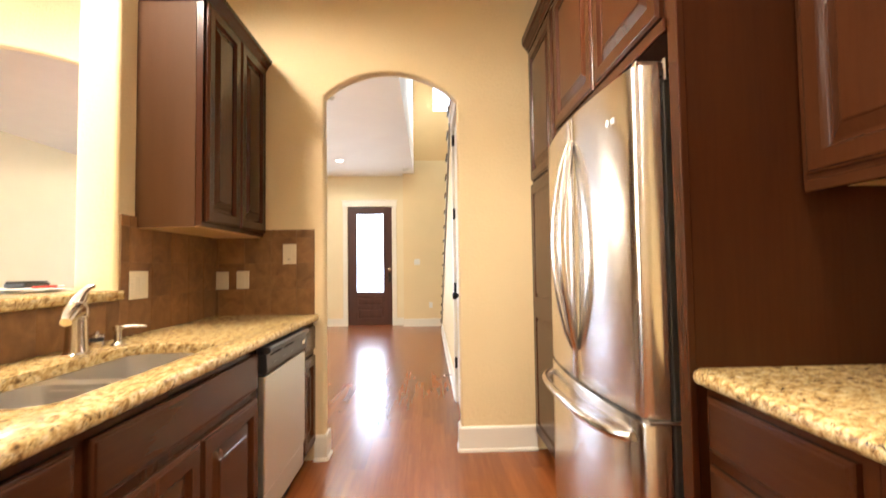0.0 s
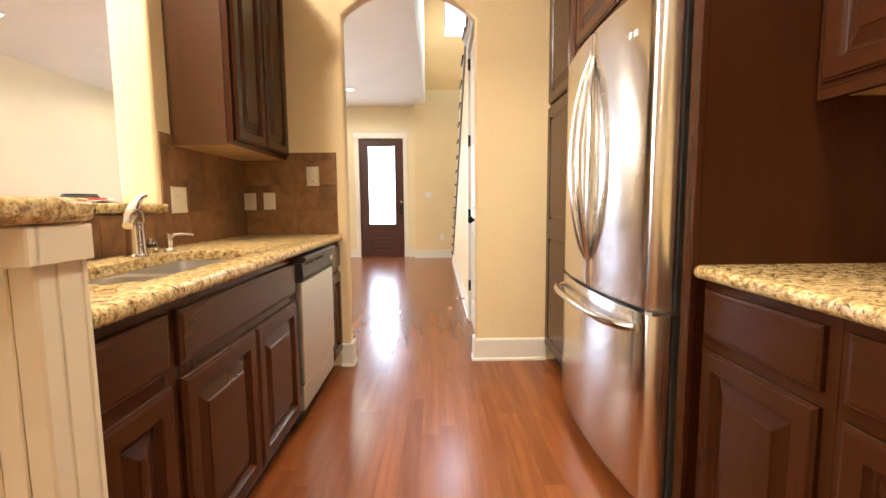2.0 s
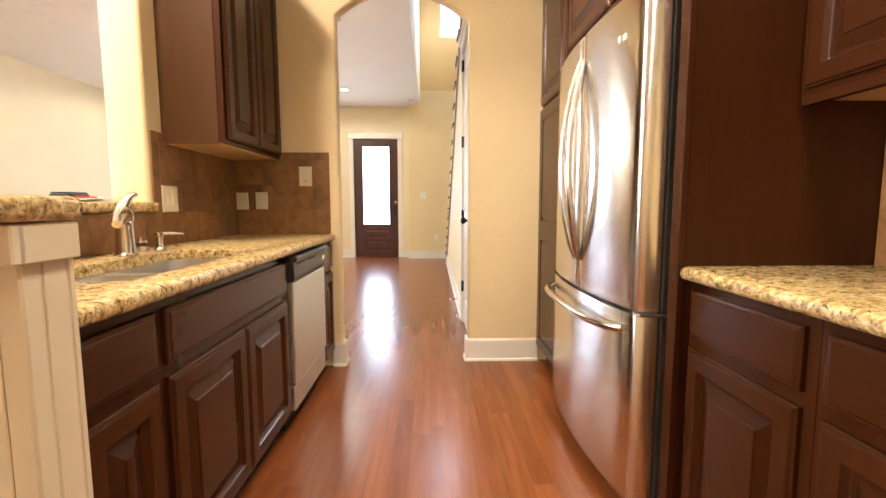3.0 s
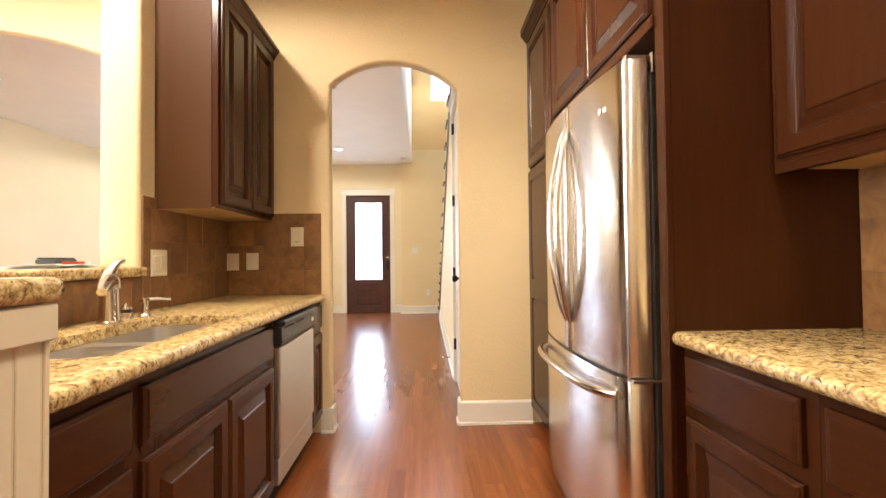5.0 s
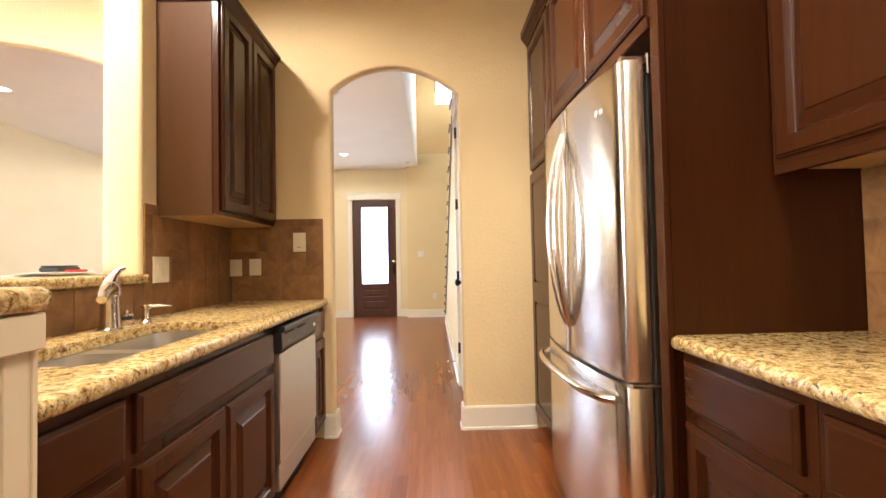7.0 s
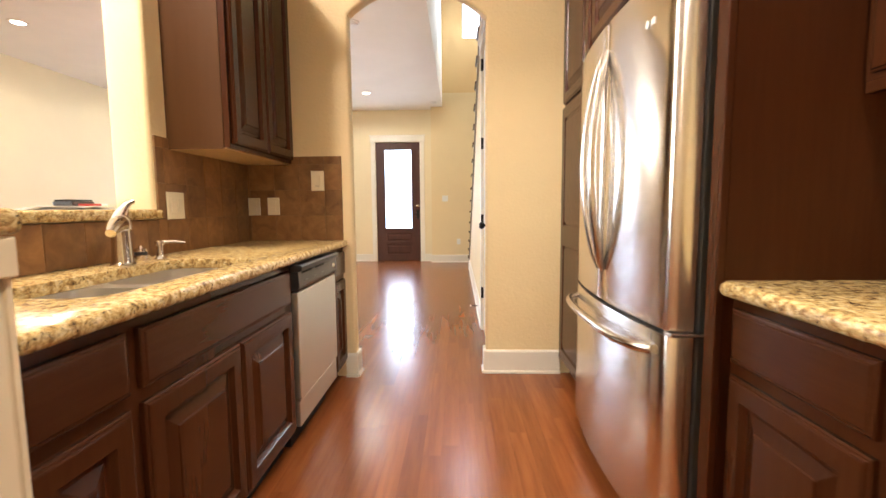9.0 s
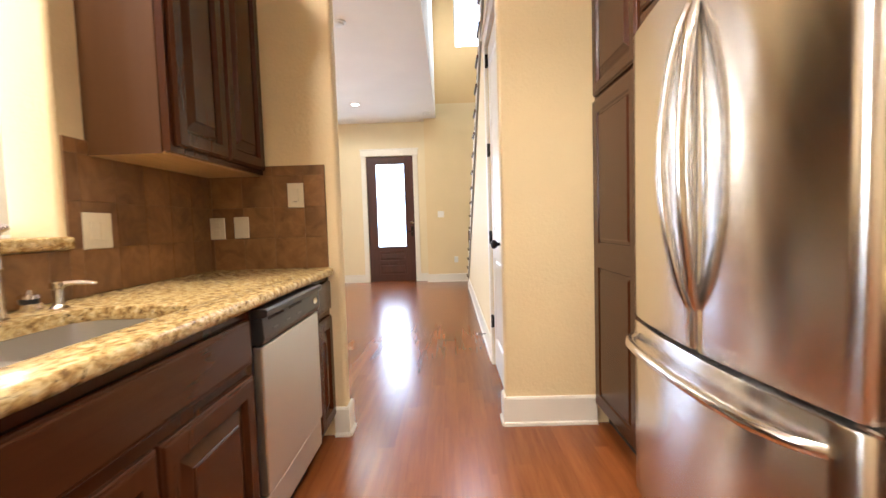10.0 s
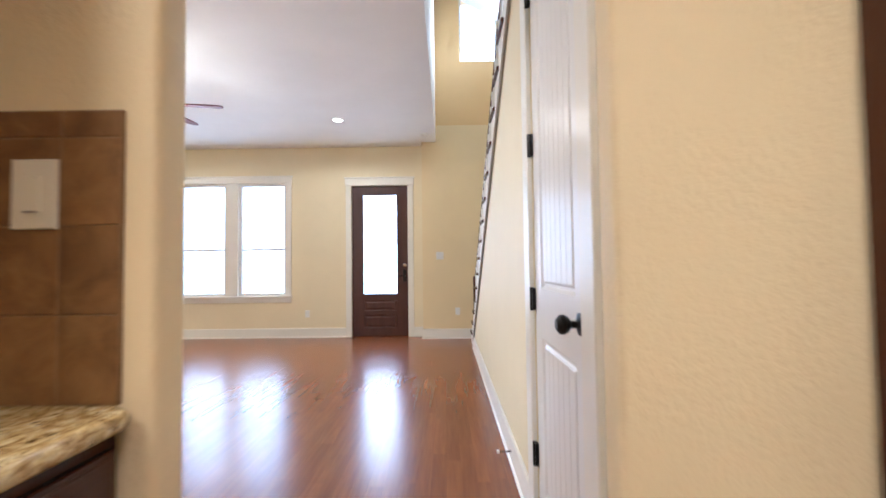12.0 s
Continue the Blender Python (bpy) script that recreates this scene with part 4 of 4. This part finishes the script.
part("body", box(1.19, 1.80, Y0 + 0.012, Y1 - 0.012, 0.03, 1.765, 0.006, 2), M_FRSIDE, fr, "dark grey painted body")
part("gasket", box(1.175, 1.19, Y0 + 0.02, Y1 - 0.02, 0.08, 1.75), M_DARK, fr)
SPLIT = 3.095
FT, FB = 1.795, 0.752
part("door", bowed(Y0, SPLIT - 0.003, FB, FT), M_STEEL, fr, "brushed steel door", True)
part("door", bowed(SPLIT + 0.003, Y1, FB, FT), M_STEEL, fr, "brushed steel door", True)
part("freezer_drawer", bowed(Y0, Y1, 0.075, FB - 0.014), M_STEEL, fr, "brushed steel freezer drawer", True)
part("kick_grille", box(1.16, 1.19, Y0 + 0.01, Y1 - 0.01, 0.015, 0.07), M_GREY, fr)


def bow(p0, p1, out, n=14):
    a, b = Vector(p0), Vector(p1)
    return [a.lerp(b, k / n) + Vector(out) * math.sin(math.pi * k / n) ** 0.8 for k in range(n + 1)]


for _y in (SPLIT - 0.020, SPLIT + 0.020):
    part("door_handle", tube(bow((front_x(_y) - 0.004, _y, 0.872), (front_x(_y) - 0.004, _y, 1.69), (-0.058, 0.030 if _y > SPLIT else -0.030, 0)), [0.010] + [0.016] * 13 + [0.010], 12), M_CHROME, fr, "bowed polished handle", True)
part("drawer_handle", tube([Vector((front_x(3.11 + 0.40 * s) - 0.006 - 0.055 * (1 - s ** 8) , 3.11 + 0.42 * s, 0.682)) for s in [-1, -0.97, -0.9, -0.7, -0.4, -0.1, 0.2, 0.5, 0.75, 0.9, 0.97, 1]], 0.016, 12), M_CHROME, fr, "bowed polished handle", True)
for _y in (Y0 + 0.05, Y1 - 0.05):
    part("hinge_cover", box(1.12, 1.24, _y - 0.03, _y + 0.03, FT + 0.001, FT + 0.018, 0.006, 2), M_CHROME, fr)
part("hinge_arm", box(1.104, 1.215, Y0 + 0.004, Y0 + 0.030, FT - 0.012, FT + 0.014, 0.004, 2), M_CHROME, fr, "nickel top hinge arm")
part("hinge_pin", tube([(1.196, Y0 + 0.006, FT - 0.045), (1.196, Y0 + 0.006, FT + 0.020)], 0.008, 10), M_CHROME, fr, "nickel hinge pin", True)
part("hinge_bracket", box(XE + 0.002, 1.20, Y0 - 0.018, Y0 + 0.03, FB - 0.013, FB - 0.002, 0.003, 1), M_CHROME, fr)
_by = Y0 + 0.15
part("badge", lathe([(0.012, 0), (0.012, 0.001), (0.009, 0.002)], 18, (front_x(_by) - 0.001, _by, 1.665), matrix=Matrix.Rotation(radians(-90), 4, "Y")), M_WHITE, fr, "small round badge")
for _k in range(2):
    part("badge", box(front_x(_by - 0.03) - 0.0015, front_x(_by - 0.03) + 0.003, _by - 0.026 - 0.014 * _k, _by - 0.018 - 0.014 * _k, 1.655, 1.674), M_WHITE, fr)


# ---- wall plates ----
def plate(name, axis, plane, sign, u, v, w, h, kind, label, mat=M_PLATE):
    put = facing(axis, plane, sign)
    t = thing(name, put(u, v, 0), label, "switch" if kind == "switch" else "outlet")
    part("cover_plate", ringed(u - w / 2, u + w / 2, v - h / 2, v + h / 2, [(0, 0), (0, 0.003), (0.003, 0.006)], put), mat, t)
    gangs = 2 if w > 0.1 else 1
    for g in range(gangs):
        c = u + (g - (gangs - 1) / 2) * 0.046
        if kind == "switch":
            part("rocker", ringed(c - 0.016, c + 0.016, v - 0.033, v + 0.033, [(0, 0.0055), (0, 0.008), (0.003, 0.010)], put), mat, t)
        else:
            for s in (-0.02, 0.02):
                part("socket", ringed(c - 0.015, c + 0.015, v + s - 0.014, v + s + 0.014, [(0, 0.0055), (0, 0.0075), (0.002, 0.0085)], put), mat, t)
    return t


pt = plate("switch_plate", 1, AW - 0.012, -1, -0.402, 1.297, 0.084, 0.128, "switch", "ivory switch plate on the brown tiles")
part("slider", box(-0.414, -0.392, AW - 0.0245, AW - 0.0215, 1.262, 1.266), M_LINE, pt, "small grey slider slot")
plate("outlet_plate", 1, AW - 0.012, -1, -0.822, 1.135, 0.078, 0.112, "outlet", "ivory outlet plate on the brown tiles")
plate("outlet_plate", 1, AW - 0.012, -1, -0.695, 1.137, 0.078, 0.112, "outlet", "ivory outlet plate on the brown tiles")
plate("switch_plate", 0, LX + 0.012, 1, 3.442, 1.138, 0.128, 0.128, "switch", "double ivory switch plate on the brown tiles")
plate("switch_plate", 1, JY, -1, 0.245, 1.316, 0.12, 0.12, "switch", "white double switch by the entrance", M_WHITE)
plate("outlet_plate", 1, JY, -1, 0.519, 0.43, 0.075, 0.118, "outlet", "white outlet low on the wall", M_WHITE)
plate("outlet_plate", 1, FY, -1, -1.951, 0.39, 0.075, 0.118, "outlet", "white outlet below the windows", M_WHITE)

# ---- ceiling things ----
# fittings for every entry, the added unseen lamps included
for _x, _y, _w, _c, _a in DOWNLIGHTS:
    dlt = thing("downlight", (_x, _y, CEIL - 0.02), "white recessed ceiling downlight, lit", "ceiling light", "recessed ceiling lights")
    part("trim_ring", slab_with_holes([(_x + 0.095 * math.cos(a), _y + 0.095 * math.sin(a)) for a in [k * math.pi / 12 for k in range(24)]],
         [[(_x + 0.068 * math.cos(a), _y + 0.068 * math.sin(a)) for a in [k * math.pi / 12 for k in range(24)]]], CEIL - 0.008, CEIL - 0.001, 0), M_WHITE, dlt)
    part("bulb", lathe([(0.066, 0), (0.060, -0.004), (0.03, -0.008)], 20, (_x, _y, CEIL - 0.002)), M_LAMP, dlt, "glowing bulb face", True)
for _x, _y in ((-0.635, 6.34), (0.05, 10.0)):
    sd = thing("smoke_detector", (_x, _y, CEIL - 0.04), "round white smoke detector on the ceiling", "smoke detector")
    part("base", lathe([(0.07, 0), (0.07, -0.012), (0.062, -0.016)], 24, (_x, _y, CEIL - 0.001)), M_WHITE, sd, "", True)
    part("cap", lathe([(0.055, -0.016), (0.05, -0.034), (0.03, -0.040)], 24, (_x, _y, CEIL - 0.001)), M_WHITE, sd, "", True)
fan = thing("ceiling_fan", (-2.42, 7.45, 2.7), "ceiling fan with red-brown blades and a lit lamp", "ceiling fan")
part("canopy", lathe([(0.07, 0), (0.06, -0.04), (0.02, -0.06)], 20, (-2.42, 7.45, CEIL - 0.001)), M_BLACK, fan, "", True)
part("rod", tube([(-2.42, 7.45, CEIL - 0.05), (-2.42, 7.45, 2.79)], 0.013, 10), M_BLACK, fan)
part("motor", lathe([(0.05, 0.14), (0.11, 0.12), (0.12, 0.05), (0.09, 0.0), (0.05, -0.02)], 24, (-2.42, 7.45, 2.68)), M_BLACK, fan, "", True)
part("lamp_bowl", lathe([(0.09, 0.0), (0.085, -0.05), (0.05, -0.085), (0.01, -0.095)], 24, (-2.42, 7.45, 2.66)), M_LAMP, fan, "lit glass bowl", True)
for _k in range(5):
    _m = Matrix.Translation((-2.42, 7.45, 2.715)) @ Matrix.Rotation(radians(72 * _k + 12), 4, "Z") @ Matrix.Rotation(radians(10), 4, "X")
    bm = prism([(0.16, -0.05), (0.585, -0.068), (0.63, -0.045), (0.64, 0.0), (0.63, 0.045), (0.585, 0.068), (0.16, 0.05)], 2, -0.007, 0.007)
    bmesh.ops.transform(bm, matrix=_m, verts=bm.verts)
    o = part("blade", bm, M_BLADE, fan, "red-brown fan blade")
    bm = box(0.09, 0.2, -0.018, 0.018, -0.012, -0.004, 0.003, 1)
    bmesh.ops.transform(bm, matrix=_m, verts=bm.verts)
    part("blade_iron", bm, M_BLACK, o)


# ---- backsplash tiles ----
PITCH = 0.1625


def tiled(name, axis, plane, sign, u_start, u_dir, u_end, rows, label, cut=0.113):
    """Square tiles on a wall; the first column is a cut one."""
    t = thing(name, facing(axis, plane, sign)((u_start + u_end) / 2, 0.915, 0), label, "backsplash", kind="structure")
    put = facing(axis, plane, sign)
    a, b = sorted((u_start, u_end))
    part("grout", ringed(a, b, rows[0][0], rows[-1][1], [(0, 0), (0, 0.0075)], put), M_GROUT, t)
    for v0, v1 in rows:
        u, w = u_start, cut
        while (u_end - u) * u_dir > 0.012:
            e = u + u_dir * w
            if (e - u_end) * u_dir > 0:
                e = u_end
            p, q = sorted((u, e))
            j = random.uniform(-0.0008, 0.0008)
            part("tile", ringed(p + 0.0012, q - 0.0012, v0 + 0.0012, v1 - 0.0012, [(0, 0.003), (0, 0.0085 + j), (0.002, 0.0098 + j)], put), M_TILE, t)
            u, w = e, PITCH
    return t


ROWS_Z = [(0.915, 1.0775), (1.0775, 1.240), (1.240, 1.4025), (1.4025, 1.453)]
tiled("backsplash_end", 1, AW, -1, -0.248, -1, LX + 0.0005, ROWS_Z, "brown square ceramic backsplash tiles by the arch")
tiled("backsplash_side", 0, LX, 1, AW - 0.012, -1, 3.328, ROWS_Z, "brown square ceramic backsplash tiles under the cabinet", 0.16)
tiled("backsplash_low", 0, LX, 1, 3.326, -1, 2.092, [(0.915, 1.076)], "low row of brown tiles below the ledge", 0.08)
tiled("backsplash_right", 0, RX, -1, 2.555, -1, 0.7, [(0.915, 1.0925), (1.0925, 1.253), (1.253, 1.41)], "tan square ceramic tiles over the counter", 0.16)

# ---- floorboards ----
boards = thing("floorboards", (0.3, 4, 0), "glossy red-brown hardwood floorboards running lengthwise", "floor", kind="structure")
BW = 0.083


def board_mesh(length):
    return mesh_of(ringed(-BW / 2 + 0.00005, BW / 2 - 0.00005, -length / 2 + 0.00005, length / 2 - 0.00005, [(0, -0.012), (0, 0.0)], lambda u, v, n: (u, v, n)), "board", M_FLOOR)


LENGTHS = (0.55, 0.8, 1.0, 1.25)
BOARDS = [board_mesh(s) for s in LENGTHS]
rest = bmesh.new()
rng = random.Random(7)
col = int(math.floor((WX + 0.01) / BW))
count = 0
while col * BW + BW < SRX:
    xc = col * BW + BW / 2
    y = BACK - rng.uniform(0.0, 1.0)
    while y < FY + 0.1:
        k = rng.randrange(4)
        s = LENGTHS[k]
        yc = y + s / 2
        if -0.30 < xc < 1.20 and 1.2 < yc < 4.6 or -0.20 < xc < 0.72 and 4.6 <= yc < 9.2:
            o = new("board", BOARDS[k])
            o.parent = boards
            o.matrix_parent_inverse = boards.matrix_world.inverted()
            o.matrix_world = pose(xc, yc, 0.0, 0, 0, 180 * rng.randrange(2))
            count += 1
        else:
            if y + s > BACK + 0.02:
                ringed(xc - BW / 2 + 0.00005, xc + BW / 2 - 0.00005, max(y, BACK) + 0.00005, min(y + s, FY + 0.14) - 0.00005, [(0, -0.012), (0, 0.0)], lambda u, v, n: (u, v, n), rest)
        y += s
    col += 1
tagged(part("board_rest", rest, M_FLOOR, boards), kind="stuff")
